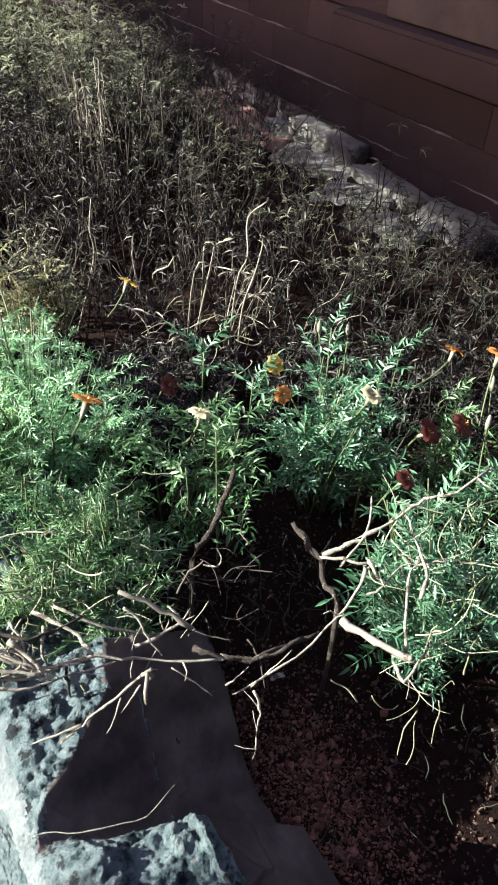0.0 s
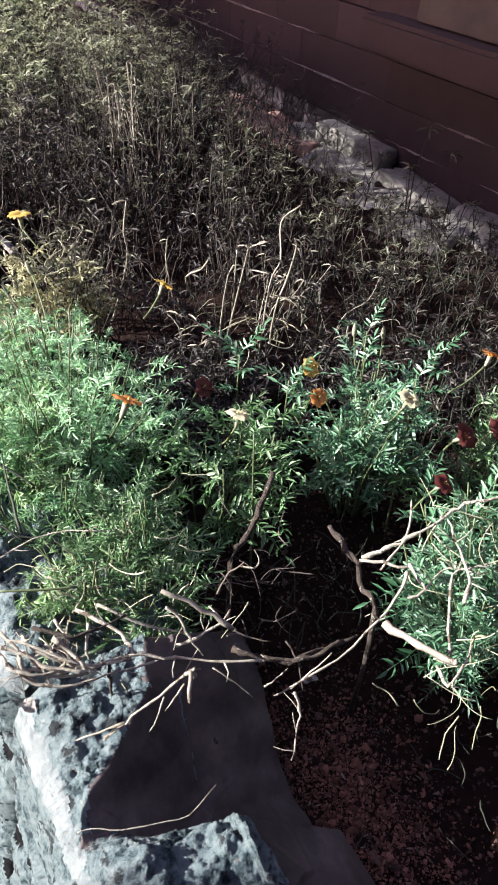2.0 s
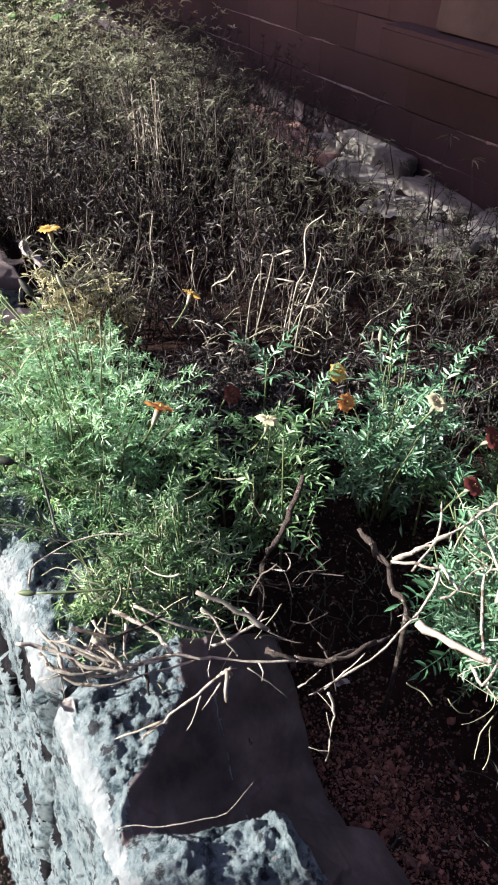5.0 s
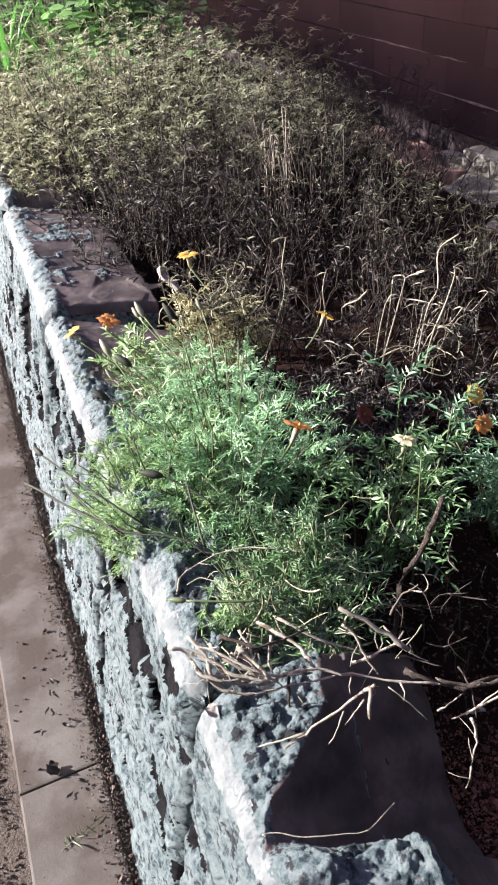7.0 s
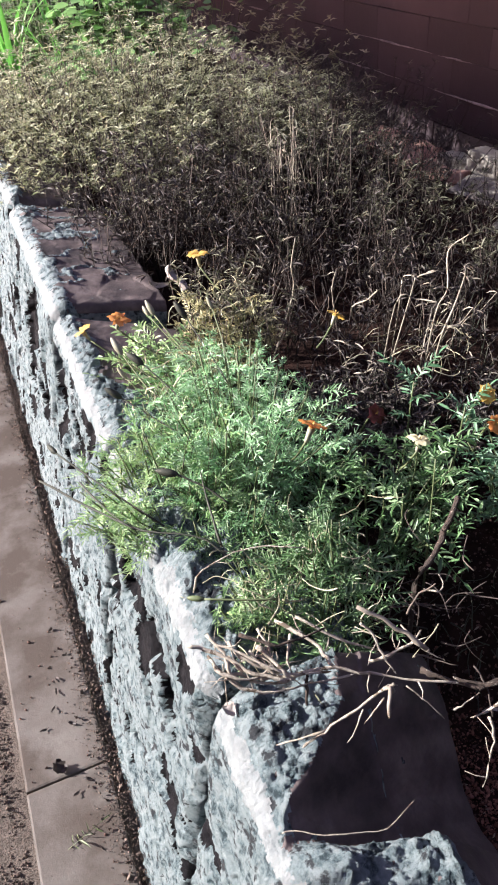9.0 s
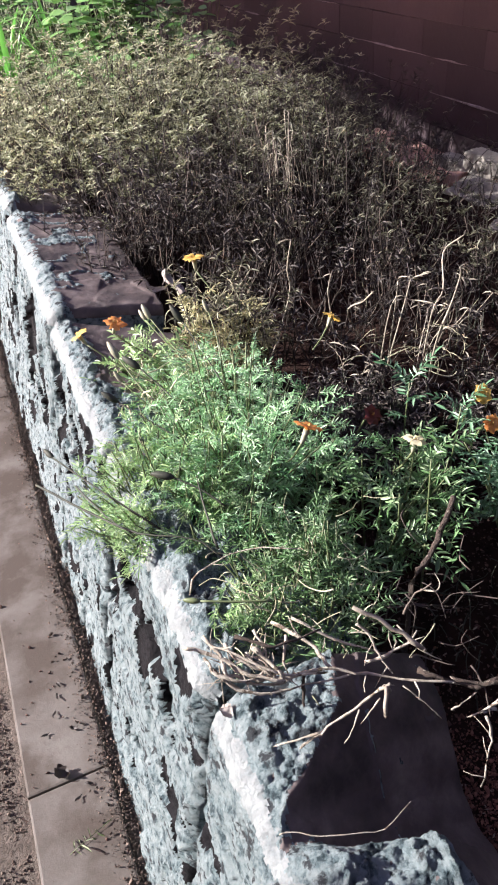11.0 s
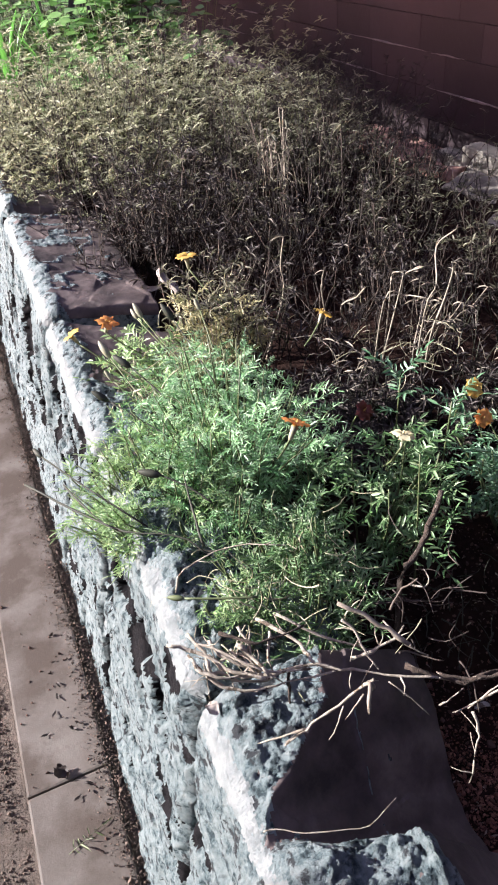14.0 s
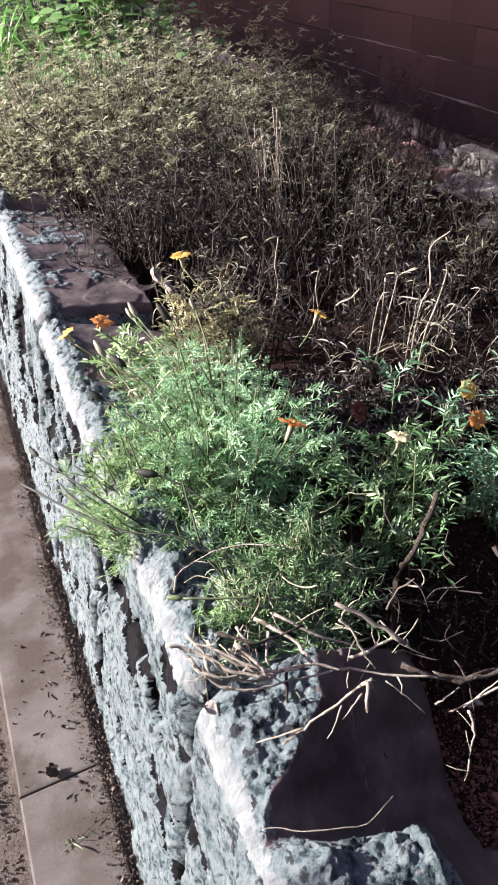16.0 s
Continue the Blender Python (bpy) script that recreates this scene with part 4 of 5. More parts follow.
# ---- flowers and buds ----
def flower(x, y, z, mat, label, face=(0.2, -0.4, 0.8), size=1.0, root=None, seed=0, petals=7):
    """A single marigold: long calyx on a stem, a ring of broad wavy petals and a small centre."""
    r = np.random.default_rng(seed + 500)
    e = thing("marigold_flower", label, "flower", "marigold flowers")
    d = np.array(face, float)
    d /= np.linalg.norm(d)
    c = np.array((x, y, z))
    back = c - d * 0.020 * size
    root = np.array(root if root else (x - d[0] * 0.03, y + 0.03, z - 0.07))
    b = Buf()
    tube(b, smooth_line([root, root * 0.45 + back * 0.55 - d * 0.006, back], 4), 0.0012, 0.0016, 5)
    part("stem", b, STEM, e)
    b = Buf()
    tube(b, [back, back + d * 0.004 * size, back + d * 0.012 * size, c - d * 0.001], 0.0022 * size, 0.0048 * size, 8)
    part("calyx", b, CALYX, e, "pale ribbed green calyx")
    b = Buf()
    v, f = blade(0.006 * size, 0.002, 0.3, 0)
    b.many(v, f, np.array([frame_of(c + r.normal(0, 0.002, 3) * size, d + r.normal(0, 0.35, 3), (0, 0, 1), r.uniform(0.7, 1.2)) for _ in range(14)]))
    head = part("flower_head", b, YELLOW if mat is not CREAM else CREAM, e)
    for k in range(petals):
        w = 2 * math.pi * k / petals + r.uniform(-0.15, 0.15)
        m = frame_of((0, 0, 0), (0, 1, 0))
        L, W = 0.019 * size * r.uniform(0.85, 1.15), 0.016 * size
        pv = []
        for i in range(5):
            t = i / 4
            for j in range(4):
                u = j / 3 - 0.5
                wid = W * (0.25 + 0.95 * math.sin(min(1, t * 0.75 + 0.12) * math.pi / 2)) * (0.92 if i == 4 else 1)
                notch = -0.0016 * size if (i == 4 and j in (1, 2)) else 0
                pv.append((u * wid, L * t + notch, 0.0035 * size * math.sin(t * 2.6) - 0.004 * t * t + 0.0016 * size * math.sin(u * 9 + k) * t))
        pf = [(i * 4 + j, i * 4 + j + 1, i * 4 + j + 5, i * 4 + j + 4) for i in range(4) for j in range(3)]
        fr = frame_of(c, d)
        side = fr[:3, 0] * math.cos(w) + fr[:3, 2] * math.sin(w)
        pm = frame_of(c, side + d * r.uniform(0.0, 0.5), d)
        q = Buf()
        q.many(pv, pf, np.array([pm]))
        part("petal", q, mat, head)


flower(0.286, 1.467, 0.815, YELLOW, "yellow-orange marigold on a tall stem", (0.0, 0.1, 0.9), 1.1, (0.330, 1.375, 0.725), 1)
flower(0.234, 0.880, 0.822, ORANGE, "orange and yellow marigold facing up", (0.5, 0.2, 0.75), 1.0, None, 2, 6)
flower(0.095, 1.344, 0.790, ORANGE, "orange marigold leaning over the wall top", (0.3, -0.1, 0.8), 1.0, (0.18, 1.30, 0.70), 3, 6)
flower(0.031, 1.349, 0.780, YELLOW, "small yellow half-open marigold over the wall", (-0.4, 0.2, 0.8), 0.85, (0.11, 1.28, 0.71), 4, 5)
flower(0.412, 1.152, 0.803, YELLOW, "small yellow marigold above a thick stem", (0.5, 0.3, 0.7), 0.85, (0.365, 1.125, 0.770), 5, 5)
flower(0.397, 0.990, 0.715, RED, "faded dark red marigold in shade", (0.3, -0.5, 0.6), 0.85, None, 6)
flower(0.354, 0.818, 0.802, CREAM, "withered cream marigold head", (0.3, 0.2, 0.8), 0.8, None, 7, 6)
flower(0.515, 0.890, 0.775, YELLOW, "large yellow-orange marigold with broad petals", (0.1, -0.6, 0.6), 0.78, None, 8)
flower(0.500, 0.848, 0.755, ORANGE, "deep orange marigold below a yellow one", (0.1, -0.6, 0.5), 0.72, None, 9)
flower(0.565, 0.743, 0.800, CREAM, "pale yellow marigold among green leaves", (0.2, -0.2, 0.9), 0.85, None, 10, 6)
flower(0.747, 0.774, 0.790, ORANGE, "orange-red marigold with a long pale calyx", (0.5, 0.2, 0.6), 0.8, (0.66, 0.76, 0.765), 11, 6)
flower(0.644, 0.701, 0.735, RED, "faded red marigold in shade", (0.2, -0.5, 0.6), 0.95, None, 12)
flower(0.540, 0.635, 0.752, RED, "small dull red marigold in shade", (0.2, -0.4, 0.7), 0.8, None, 13, 6)
flower(0.700, 0.690, 0.735, RED, "faded red marigold close to the soil", (0.1, -0.5, 0.6), 0.9, None, 14)
flower(0.80, 0.735, 0.79, ORANGE, "yellow-orange marigold with a long pale calyx", (0.3, 0.1, 0.8), 0.95, (0.755, 0.70, 0.70), 16, 6)


def bud(x, y, z, to, root, label="slender closed marigold bud on a thin stem", mat=None, size=1.0):
    e = thing("marigold_bud", label, "bud", "marigold buds")
    p, d = np.array((x, y, z)), np.array(to, float)
    d /= np.linalg.norm(d)
    b = Buf()
    root = np.array(root)
    tube(b, smooth_line([root, root * 0.4 + p * 0.6 - d * 0.01, p], 4), 0.0013, 0.0012, 5)
    part("stem", b, mat or STEM, e)
    b = Buf()
    for s, rad in ((0, 0.0015),):
        pts = [p + d * k * size for k in (0, 0.003, 0.008, 0.014, 0.019, 0.022)]
        rads = [0.0014, 0.0032, 0.0040, 0.0036, 0.0024, 0.0008]
        n = 7
        fr = frame_of(p, d)
        vs = [tuple(q + rr * size * (math.cos(2 * math.pi * k / n) * fr[:3, 0] + math.sin(2 * math.pi * k / n) * fr[:3, 2])) for q, rr in zip(pts, rads) for k in range(n)]
        fs = [(i * n + k, i * n + (k + 1) % n, (i + 1) * n + (k + 1) % n, (i + 1) * n + k) for i in range(5) for k in range(n)]
        b.add(vs, fs)
    part("calyx", b, CALYX if mat is None else mat, e)


bud(-0.072, 1.010, 0.800, (-0.3, 0.8, 0.1), (0.02, 0.84, 0.78), "dark closed bud on a thin stem over the wall", DARK_STEM)
bud(0.022, 0.698, 0.805, (-0.8, 0.5, 0.0), (0.09, 0.67, 0.80), "small dark closed bud over the stone edge", STEM, 0.8)
bud(0.145, 1.33, 0.79, (-0.2, 0.7, 0.5), (0.20, 1.2, 0.72))
bud(0.188, 1.245, 0.815, (-0.3, 0.5, 0.6), (0.205, 1.11, 0.76), "dark closed bud standing above feathery leaves", DARK_STEM, 1.5)
bud(0.062, 1.18, 0.775, (-0.3, 0.3, 0.6), (0.13, 1.08, 0.70))
bud(0.072, 1.235, 0.785, (-0.2, 0.5, 0.5), (0.10, 1.13, 0.74), "curved olive bud over the wall top", None, 1.5)
bud(0.090, 1.165, 0.80, (-0.4, 0.5, 0.3), (0.13, 1.08, 0.76), "dark olive closed bud above feathery leaves", DARK_STEM, 1.5)
bud(0.040, 1.115, 0.785, (-0.5, 0.4, 0.4), (0.10, 1.02, 0.76), "dark olive closed bud above feathery leaves", DARK_STEM, 1.3)
bud(0.055, 0.880, 0.815, (-0.6, 0.4, 0.1), (0.10, 0.83, 0.79), "dark olive closed bud above feathery leaves", DARK_STEM, 1.3)
bud(0.150, 1.31, 0.80, (-0.2, 0.5, 0.6), (0.19, 1.20, 0.74), "pale green closed bud above feathery leaves", None, 1.3)
bud(0.755, 0.70, 0.765, (0.1, 0.2, 0.9), (0.74, 0.66, 0.66))
bud(0.72, 0.665, 0.735, (0.2, 0.2, 0.8), (0.69, 0.63, 0.66))
bud(0.62, 0.925, 0.775, (0.0, 0.1, 0.9), (0.62, 0.90, 0.70))
bud(0.66, 0.905, 0.77, (0.0, 0.1, 0.9), (0.64, 0.88, 0.70))
bud(0.245, 1.28, 0.80, (-0.2, 0.4, 0.8), (0.23, 1.17, 0.74))


# ---- bare branches and twigs ----
def branch(kind, radius, *pts, tip=0.6):
    mat, label = {"dry": (BARK, "pale dry bare branch lying across the bed edge"), "dark": (DARK_BARK, "dark woody plant stem with pale flaking bark"),
                  "peeled": (PEELED, "thick pale stem with its bark peeled off"), "thin": (BARK, "thin dry twig lying on the bed edge"),
                  "green": (DARK_STEM, "thin dark plant stem arching over the wall")}[kind]
    b = Buf()
    radius *= {"dry": 0.56, "peeled": 0.58, "dark": 0.66}.get(kind, 0.55)
    line = smooth_line(pts, 3)
    line = [line[0]] + [q + rng.normal(0, radius * 0.42, 3) for q in line[1:-1]] + [line[-1]]
    end = line[-1] + (line[-1] - line[-2]) * 0.25
    tube(b, line, radius, radius * tip * 0.8, 8, 0.3)
    tube(b, [line[-1], end], radius * tip * 0.8, radius * tip * 0.3, 6)
    if kind == "dry" and len(pts) > 3:
        for _ in range(3):
            p = line[int(rng.integers(2, len(line) - 1))]
            d = rng.normal(0, 1, 3) * (1, 1, 0.5)
            d /= np.linalg.norm(d)
            tube(b, [p, p + d * 0.012, p + d * 0.022 + rng.normal(0, 0.003, 3)], radius * 0.42, radius * 0.15, 5, 0.2)
    return tagged(part({"dark": "woody_stem", "green": "plant_shoot"}.get(kind, "dry_branch"), b, mat), label, "branch", "bare branches and twigs")


branch("dry", 0.0042, (0.025, 0.649, 0.770), (0.040, 0.625, 0.765), (0.071, 0.608, 0.760), (0.118, 0.603, 0.755), (0.150, 0.583, 0.750), (0.190, 0.561, 0.745), (0.223, 0.546, 0.740))
branch("dry", 0.0038, (0.082, 0.661, 0.780), (0.102, 0.635, 0.775), (0.112, 0.613, 0.770), (0.116, 0.599, 0.765), tip=0.9)
branch("dry", 0.0034, (-0.010, 0.664, 0.790), (0.008, 0.656, 0.784), (0.028, 0.636, 0.778), (0.041, 0.620, 0.771), (0.071, 0.603, 0.765), tip=0.9)
branch("dry", 0.0034, (0.021, 0.637, 0.780), (0.021, 0.628, 0.772), (0.031, 0.628, 0.765), (0.043, 0.616, 0.758), (0.072, 0.611, 0.750), tip=0.9)
branch("dry", 0.0045, (0.052, 0.638, 0.785), (0.060, 0.628, 0.778), (0.069, 0.608, 0.772), (0.070, 0.605, 0.765), tip=0.8)
branch("dry", 0.0032, (0.045, 0.640, 0.778), (0.052, 0.626, 0.772), (0.062, 0.612, 0.765), tip=0.8)
branch("dry", 0.0036, (0.030, 0.655, 0.785), (0.034, 0.640, 0.778), (0.050, 0.626, 0.768), (0.066, 0.616, 0.762), tip=0.9)
branch("dry", 0.0028, (0.012, 0.668, 0.790), (0.022, 0.645, 0.782), (0.018, 0.630, 0.770), (0.028, 0.618, 0.760), tip=0.8)
branch("dry", 0.0026, (0.060, 0.652, 0.792), (0.064, 0.634, 0.780), (0.058, 0.618, 0.768), tip=0.8)
branch("dry", 0.0026, (0.100, 0.650, 0.790), (0.130, 0.622, 0.772), (0.168, 0.604, 0.752), tip=0.7)
branch("dry", 0.0032, (0.006, 0.650, 0.782), (0.012, 0.630, 0.776), (0.034, 0.617, 0.770), (0.060, 0.622, 0.768), (0.052, 0.636, 0.774), (0.034, 0.634, 0.776), tip=0.8)
branch("dry", 0.0028, (0.016, 0.655, 0.786), (0.030, 0.644, 0.786), (0.056, 0.618, 0.776), (0.074, 0.606, 0.768), (0.110, 0.598, 0.760), tip=0.9)
branch("dry", 0.0026, (0.010, 0.640, 0.776), (0.026, 0.616, 0.762), (0.054, 0.602, 0.756), (0.086, 0.600, 0.752), (0.130, 0.590, 0.752), tip=0.8)
branch("thin", 0.0018, (0.200, 0.612, 0.765), (0.212, 0.588, 0.748), (0.230, 0.575, 0.735))
branch("dry", 0.0030, (0.084, 0.627, 0.800), (0.077, 0.617, 0.782), (0.076, 0.608, 0.765))
branch("dark", 0.0030, (0.039, 0.647, 0.800), (0.063, 0.626, 0.797), (0.081, 0.622, 0.793), (0.119, 0.625, 0.790))
branch("peeled", 0.0050, (0.157, 0.627, 0.800), (0.187, 0.603, 0.780), (0.210, 0.579, 0.760), tip=1.0)
branch("dry", 0.0035, (0.158, 0.602, 0.740), (0.180, 0.598, 0.743), (0.206, 0.599, 0.747), (0.221, 0.606, 0.750))
branch("dry", 0.0030, (0.158, 0.621, 0.780), (0.168, 0.611, 0.767), (0.170, 0.595, 0.753), (0.176, 0.581, 0.740))
branch("dry", 0.0030, (0.151, 0.547, 0.785), (0.138, 0.553, 0.769), (0.108, 0.554, 0.752), (0.084, 0.556, 0.736), (0.064, 0.559, 0.720))
branch("dry", 0.0022, (0.084, 0.557, 0.735), (0.062, 0.564, 0.728), (0.042, 0.571, 0.720))
branch("peeled", 0.0035, (0.150, 0.550, 0.765), (0.146, 0.544, 0.785), (0.136, 0.529, 0.770), tip=1.0)
branch("thin", 0.0016, (0.137, 0.541, 0.780), (0.126, 0.539, 0.768), (0.116, 0.537, 0.760))
branch("thin", 0.0016, (0.120, 0.548, 0.762), (0.108, 0.541, 0.744), (0.101, 0.541, 0.730))
branch("thin", 0.0016, (0.178, 0.563, 0.740), (0.195, 0.548, 0.720), (0.208, 0.537, 0.700))
branch("dark", 0.0045, (0.310, 0.529, 0.730), (0.271, 0.531, 0.730), (0.247, 0.540, 0.730), (0.230, 0.556, 0.730))
branch("thin", 0.0018, (0.246, 0.525, 0.700), (0.266, 0.521, 0.720), (0.286, 0.519, 0.740))
branch("thin", 0.0020, (0.231, 0.549, 0.680), (0.243, 0.547, 0.688), (0.255, 0.545, 0.700))
branch("thin", 0.0014, (0.018, 0.643, 0.770), (0.017, 0.640, 0.745), (0.015, 0.637, 0.705))
branch("dark", 0.0030, (0.091, 0.605, 0.755), (0.089, 0.603, 0.735), (0.087, 0.601, 0.690))
branch("dark", 0.0055, (0.344, 0.722, 0.790), (0.326, 0.708, 0.772), (0.312, 0.702, 0.754), (0.286, 0.687, 0.736), (0.267, 0.679, 0.718), (0.238, 0.651, 0.500), tip=1.1)
branch("dark", 0.0060, (0.409, 0.684, 0.700), (0.411, 0.657, 0.696), (0.407, 0.624, 0.692), (0.393, 0.591, 0.688), (0.386, 0.560, 0.684), (0.374, 0.549, 0.490), tip=1.0)
branch("dry", 0.0034, (0.364, 0.581, 0.770), (0.380, 0.563, 0.775), (0.396, 0.544, 0.780), tip=0.9)
branch("dry", 0.0034, (0.378, 0.529, 0.800), (0.360, 0.519, 0.785), (0.334, 0.513, 0.770), (0.280, 0.503, 0.755), (0.221, 0.509, 0.740))
branch("dry", 0.0046, (0.375, 0.588, 0.760), (0.392, 0.580, 0.770), (0.411, 0.574, 0.780), (0.434, 0.569, 0.790), (0.475, 0.567, 0.800), (0.492, 0.563, 0.810), (0.515, 0.548, 0.820), (0.564, 0.549, 0.830), tip=0.7)
branch("dry", 0.0030, (0.375, 0.560, 0.770), (0.420, 0.575, 0.782), (0.445, 0.600, 0.800))
branch("peeled", 0.0070, (0.320, 0.493, 0.800), (0.326, 0.458, 0.809), (0.336, 0.424, 0.820), tip=1.05)
branch("dry", 0.0035, (0.393, 0.540, 0.790), (0.388, 0.518, 0.790), (0.386, 0.507, 0.790))
branch("dry", 0.0030, (0.370, 0.514, 0.780), (0.384, 0.511, 0.783), (0.419, 0.519, 0.787), (0.436, 0.510, 0.790))
branch("dry", 0.0030, (0.350, 0.439, 0.800), (0.375, 0.468, 0.802), (0.412, 0.502, 0.805), (0.431, 0.497, 0.808), (0.448, 0.489, 0.810))
branch("dry", 0.0035, (0.393, 0.469, 0.810), (0.421, 0.493, 0.813), (0.434, 0.525, 0.817), (0.445, 0.549, 0.820))
branch("dry", 0.0030, (0.239, 0.511, 0.720), (0.242, 0.502, 0.700), (0.234, 0.493, 0.680), (0.227, 0.486, 0.640))
branch("dark", 0.0050, (0.218, 0.593, 0.700), (0.229, 0.579, 0.700), (0.262, 0.553, 0.700), (0.308, 0.545, 0.700), (0.341, 0.541, 0.700))
branch("dry", 0.0030, (0.338, 0.440, 0.790), (0.332, 0.420, 0.793), (0.351, 0.425, 0.797), (0.373, 0.435, 0.800))
branch("thin", 0.0020, (0.281, 0.683, 0.700), (0.290, 0.668, 0.707), (0.298, 0.670, 0.713), (0.298, 0.682, 0.720))
branch("thin", 0.0013, (0.015, 0.504, 0.702), (0.027, 0.502, 0.700), (0.048, 0.488, 0.700), (0.076, 0.479, 0.697), (0.104, 0.472, 0.695), (0.134, 0.480, 0.700))
branch("green", 0.0028, (-0.101, 0.965, 0.800), (-0.053, 0.882, 0.805), (-0.009, 0.814, 0.810), (0.040, 0.777, 0.815), (0.067, 0.743, 0.800))
branch("green", 0.0022, (-0.056, 0.932, 0.806), (-0.036, 0.856, 0.812), (-0.015, 0.815, 0.812))
branch("green", 0.0026, (0.065, 0.761, 0.800), (0.071, 0.814, 0.810), (0.079, 0.863, 0.820))
branch("dry", 0.0020, (0.020, 0.735, 0.775), (0.035, 0.739, 0.800), (0.090, 0.737, 0.810), (0.137, 0.709, 0.815))


# ---- tangles of thin curled stems ----
def tangle(cx, cy, cz, rx, ry, rz, n, length, radius, mat, label, seed, rise=0.1):
    r = np.random.default_rng(seed)
    e = thing("stem_tangle", label, "stems", "tangles of thin stems")
    b = Buf()
    for _ in range(n):
        p = np.array((cx + rx * r.normal(0, 0.5), cy + ry * r.normal(0, 0.5), cz + rz * r.normal(0, 0.5)))
        d = r.normal(0, 1, 3) * (1, 1, 0.5) + (0, 0, rise)
        d /= np.linalg.norm(d)
        bend = r.normal(0, 0.55, 3)
        pts, k = [p], int(r.integers(4, 8))
        for _ in range(k):
            d = d + bend * 0.55 + r.normal(0, 0.18, 3)
            d /= np.linalg.norm(d)
            pts.append(pts[-1] + d * length * r.uniform(0.6, 1.2) / k)
        q = radius * r.uniform(0.5, 1.3)
        tube(b, smooth_line(pts, 2), q, q * 0.5, 4)
    stuff(part("stem", b, mat, e))
    return e


PALE_STEM = material("pale_curled_stem", [(0.2, (0.20, 0.19, 0.11)), (0.8, (0.50, 0.47, 0.33))], 30, 4, 0.6, 0.2, 150, 0.001, island=0.7)
tangle(0.50, 0.50, 0.765, 0.15, 0.13, 0.05, 46, 0.07, 0.0010, PALE_STEM, "tangle of thin pale curled stems among marigold leaves", 1)
tangle(0.38, 0.43, 0.73, 0.06, 0.05, 0.05, 12, 0.05, 0.0010, PALE_STEM, "thin pale stems hanging below the marigold", 2, -0.3)
tangle(0.12, 0.72, 0.74, 0.12, 0.09, 0.05, 60, 0.045, 0.0009, PALE_STEM, "fine pale stems under the dull green marigold", 3)
tangle(0.26, 0.66, 0.69, 0.07, 0.08, 0.07, 34, 0.06, 0.0012, TWIG, "brown leggy stems below the marigolds", 4)
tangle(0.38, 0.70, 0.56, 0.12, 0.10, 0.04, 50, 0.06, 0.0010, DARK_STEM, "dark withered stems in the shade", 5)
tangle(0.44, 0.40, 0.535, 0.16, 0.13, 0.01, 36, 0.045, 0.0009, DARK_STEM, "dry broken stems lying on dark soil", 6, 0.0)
tangle(0.62, 1.20, 0.66, 0.15, 0.11, 0.06, 34, 0.06, 0.0011, PALE_STEM, "pale broken dry stems of a dead plant", 7, 0.5)
tangle(0.095, 1.17, 0.745, 0.05, 0.07, 0.03, 22, 0.05, 0.0016, PALE_STEM, "pale curved stems and buds at the wall top", 8, 0.5)
tangle(0.31, 1.42, 0.76, 0.07, 0.07, 0.03, 34, 0.045, 0.0011, PALE_STEM, "curled straw-coloured stems behind the marigolds", 9, 0.4)


# ---- plants beyond the bushes ----
def strap_plant(x, y, z, n, length, mat, label, seed):
    r = np.random.default_rng(seed)
    e = thing("strap_leaf_plant", label, "plant", "strap-leaved plants")
    for _ in range(n):
        w, t = r.uniform(0, 6.28), r.uniform(0.15, 0.5)
        L, wd = length * r.uniform(0.7, 1.1), 0.034 * r.uniform(0.7, 1.2)
        b = Buf()
        d = np.array((math.cos(w), math.sin(w), 0))
        s = np.array((-math.sin(w), math.cos(w), 0))
        c = [np.array((x, y, z)) + d * (t * L * k * k * 0.9 + 0.01) + np.array((0, 0, L * (k - 0.45 * t * k ** 3))) for k in np.linspace(0, 1, 9)]
        vs = []
        for i, q in enumerate(c):
            k = i / 8
            ww = wd * (0.55 + 0.6 * k - 1.1 * k ** 3) / 1.0 + 0.001
            vs += [tuple(q - s * ww * 0.5), tuple(q + d * -0.004), tuple(q + s * ww * 0.5)]
        fs = [(i * 3 + j, i * 3 + j + 1, i * 3 + j + 4, i * 3 + j + 3) for i in range(8) for j in range(2)]
        b.add(vs, fs)
        part("leaf", b, mat, e)


strap_plant(0.27, 4.10, 0.55, 12, 0.62, LEAF_BRIGHT, "bright green strap-leaved plant", 1)
strap_plant(0.46, 3.80, 0.55, 5, 0.62, LEAF_BRIGHT, "tall bright green strap leaves standing upright", 2)
strap_plant(0.15, 4.6, 0.55, 10, 0.60, LEAF_BRIGHT, "bright green strap-leaved plant further along the bed", 3)


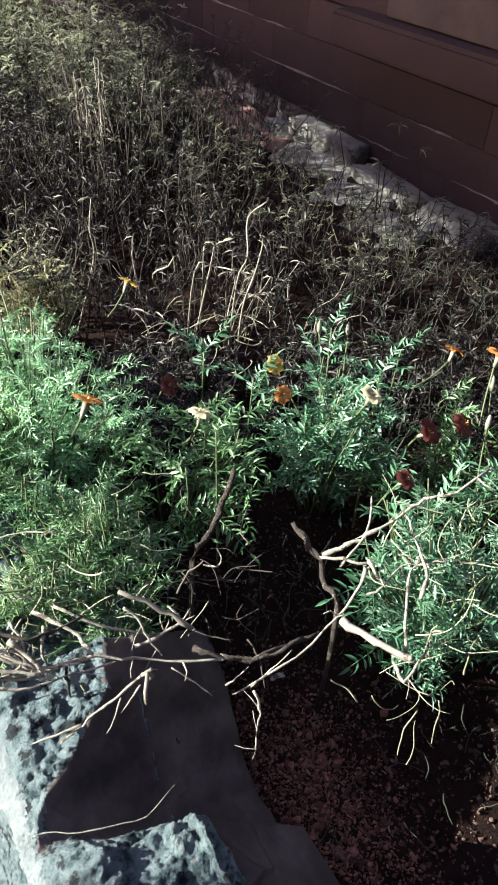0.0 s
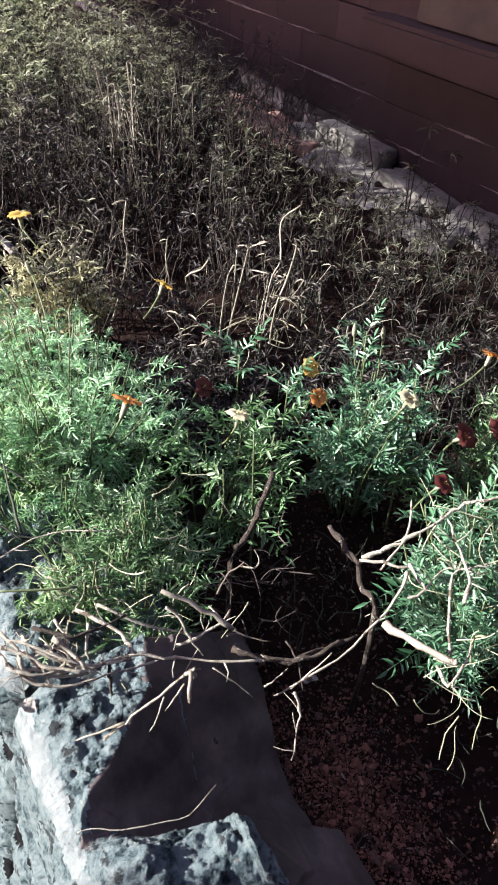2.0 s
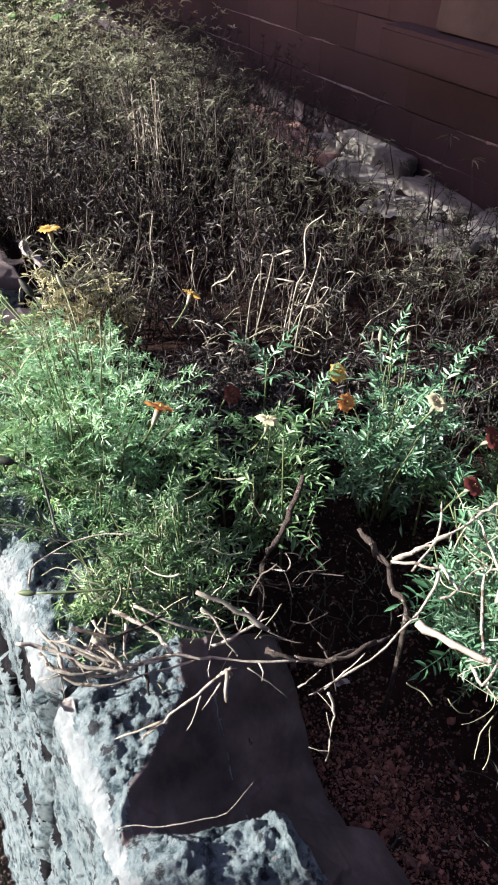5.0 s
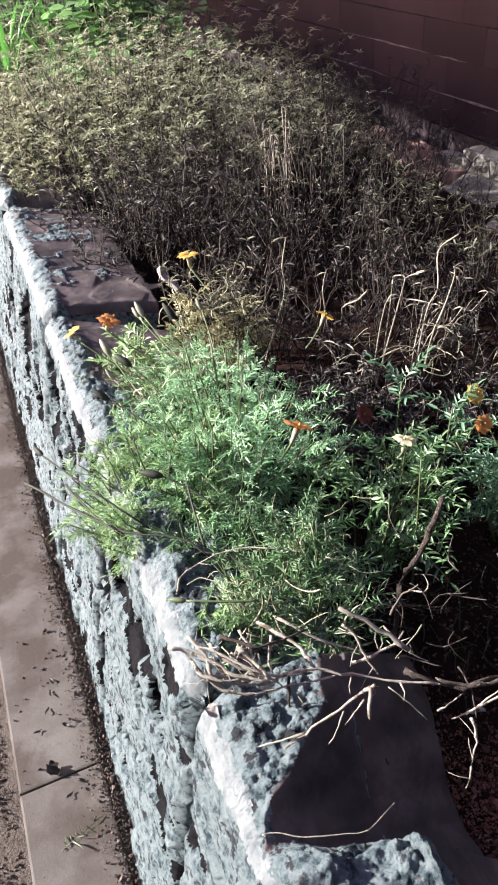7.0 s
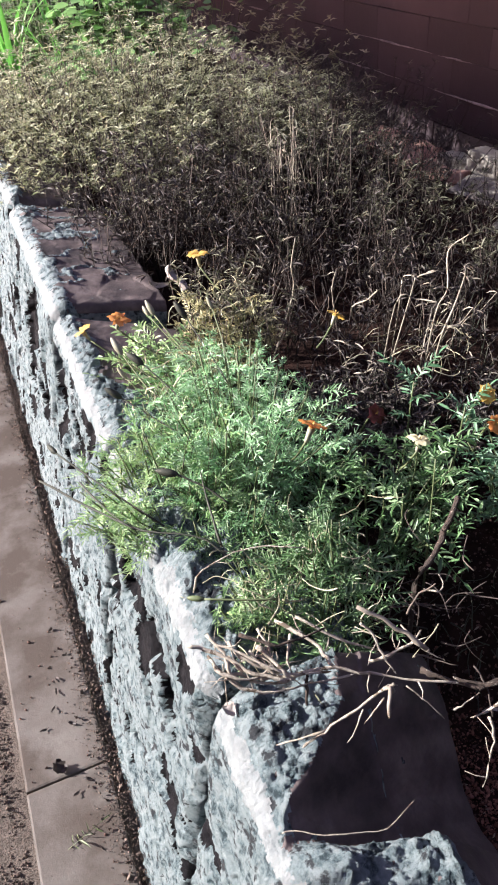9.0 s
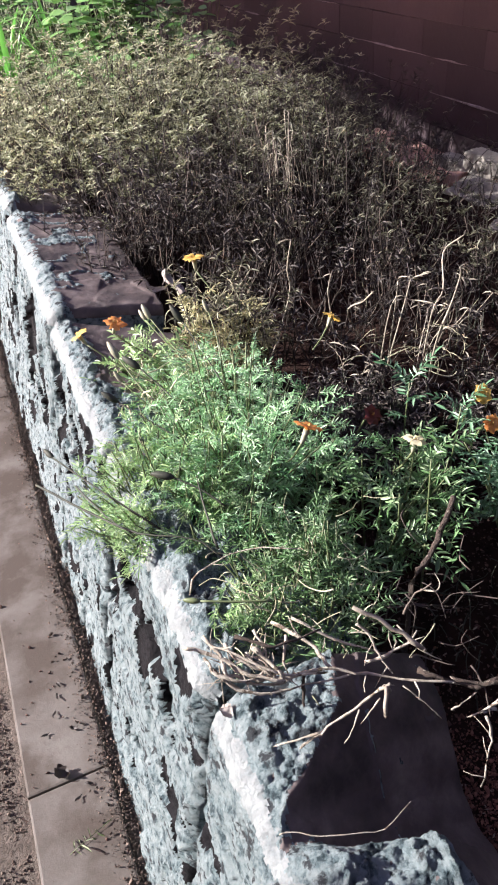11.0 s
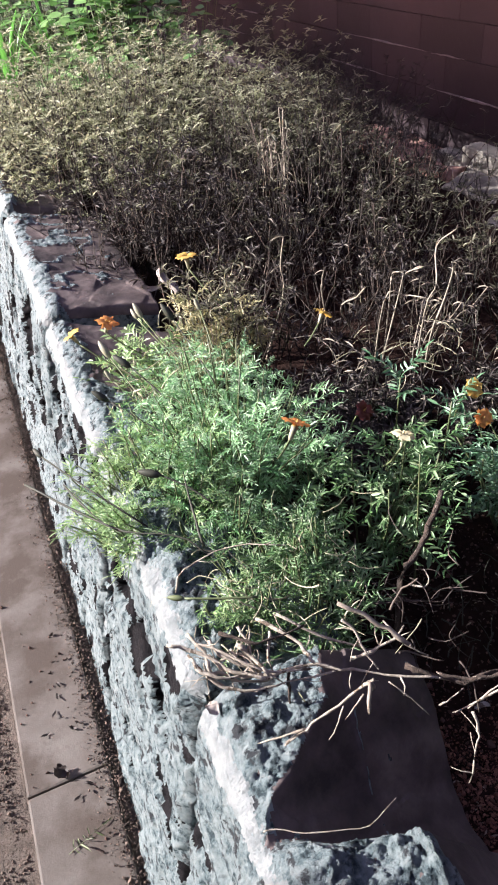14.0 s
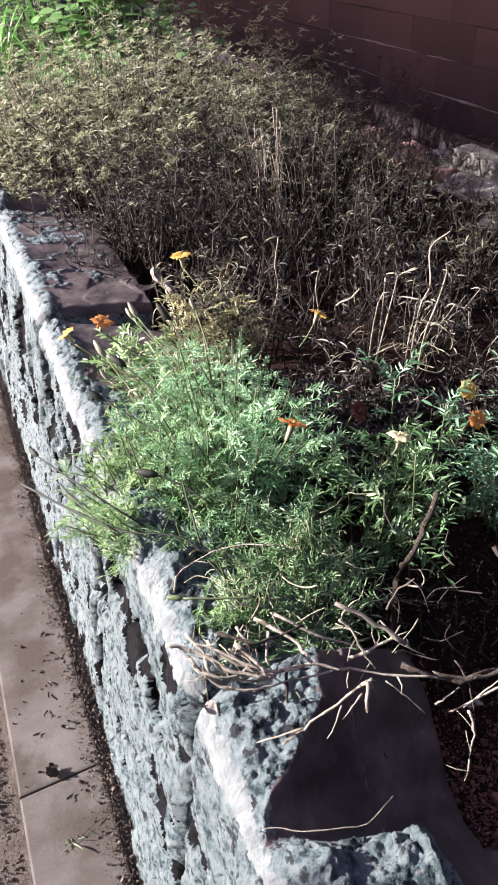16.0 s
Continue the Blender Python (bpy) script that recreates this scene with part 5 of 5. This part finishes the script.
def broad_plant(cx, cy, rx, ry, z0, z1, n, label, seed, size=0.07):
    r = np.random.default_rng(seed)
    e = thing("broad_leaf_plant", label, "plant", "broad-leaved plants")
    sb, lb, ms = Buf(), Buf(), []
    for _ in range(n):
        x, y, z = cx + rx * r.normal(0, 0.5), cy + ry * r.normal(0, 0.5), r.uniform(z0 + 0.2, z1)
        tube(sb, [(cx + (x - cx) * 0.4, cy + (y - cy) * 0.4, z0), (x, y, z)], 0.002, 0.0012, 3)
        w = r.uniform(0, 6.28)
        ms.append(frame_of((x, y, z), (math.cos(w), math.sin(w), r.uniform(-0.3, 0.2)), (0, 0, 1), size * r.uniform(0.6, 1.2), r.uniform(-0.4, 0.4)))
    stuff(part("stalkwork", sb, STEM, e))
    v = [(0, 0, 0), (-0.34, 0.22, 0.06), (-0.42, 0.5, 0.05), (-0.26, 0.8, 0.0), (0, 1.0, -0.1), (0.26, 0.8, 0.0), (0.42, 0.5, 0.05), (0.34, 0.22, 0.06), (0, 0.35, -0.02), (0, 0.7, -0.04)]
    f = [(0, 8, 2, 1), (8, 9, 3, 2), (9, 4, 3), (0, 7, 6, 8), (8, 6, 5, 9), (9, 5, 4)]
    lb.many(v, f, np.array(ms))
    stuff(part("foliage", lb, LEAF_BROAD, e))


broad_plant(0.72, 3.75, 0.30, 0.22, 0.52, 1.06, 420, "leafy green plant behind the dry bushes", 4)
broad_plant(1.10, 3.95, 0.25, 0.3, 0.52, 1.02, 70, "leafy plant in the shade of the wall", 5)
broad_plant(0.52, 3.30, 0.30, 0.2, 0.52, 0.93, 110, "pale green broad leaves among dry twigs", 6, 0.055)
broad_plant(0.35, 5.2, 0.4, 0.5, 0.52, 1.30, 420, "dense dark leafy plant at the end of the bed", 7)

broad_plant(0.50, 4.35, 0.32, 0.25, 0.52, 1.12, 300, "dense fresh green leaves behind the strap-leaved plants", 8, 0.06)

# ---- small litter ----
def curled_leaf(x, y, z, length, width, turn, mat, label, seed, curl=0.6):
    r = np.random.default_rng(seed)
    b = Buf()
    n = 10
    vs = []
    for i in range(n):
        t = i / (n - 1)
        w = width * math.sin(math.pi * (0.06 + 0.88 * t)) ** 0.7
        for j in range(5):
            u = j / 4 - 0.5
            vs.append((u * w + 0.1 * width * r.normal() * 0.4, length * (t - 0.5), curl * width * (u * u * 1.6) + 0.12 * length * math.sin(t * 5 + seed) + 0.04 * width * r.normal()))
    fs = [(i * 5 + j, i * 5 + j + 1, i * 5 + j + 6, i * 5 + j + 5) for i in range(n - 1) for j in range(4)]
    m = np.array(pose(x, y, z, *turn))
    b.many(vs, fs, np.array([m]))
    return tagged(part("dead_leaf", b, mat), label, "leaf", "dead leaves")


curled_leaf(0.275, 1.64, 0.695, 0.065, 0.026, (50, 20, 40), PAPERY, "curled papery grey-white dead leaf hanging at the wall top", 1, 1.2)
curled_leaf(0.245, 1.66, 0.68, 0.045, 0.015, (20, -30, 80), PAPERY, "thin curled papery dead leaf", 2, 1.2)
curled_leaf(-0.245, 1.062, 0.006, 0.032, 0.026, (0, 0, 30), LEAF_BROWN, "small dark crumpled leaf lying on the slab", 3, 0.8)
curled_leaf(0.015, 0.633, 0.705, 0.016, 0.013, (0, 0, 20), PAPERY, "small pale dried seed husk on the stone", 5, 0.6)
curled_leaf(0.345, 0.60, 0.516, 0.02, 0.009, (0, 10, 70), PAPERY, "small pale dead leaf on dark soil", 6)

frond = thing("fallen_frond", "small green feathered leaf fallen on the slab", "leaf")
fb = Buf()
v, f = pinnate(5, 0.07, 0.026, 0.0035, 60, 0.0, 9)
fb.many(v, f, np.array([frame_of((-0.262, 0.905, 0.004), (1, 0.35, 0.0), (0, 0, 1), 1.0)]))
part("leaflets", fb, STEM, frond)
for i, (x, y) in enumerate(((-0.222, 1.24), (-0.205, 1.15), (-0.262, 1.16), (-0.236, 1.20), (-0.215, 1.27), (-0.20, 1.02), (-0.225, 1.00))):
    curled_leaf(x, y, 0.004, 0.018, 0.006, (0, 0, 50 * i), LEAF_BROWN, "tiny dark dry leaf scrap on the slab", 20 + i, 0.5)
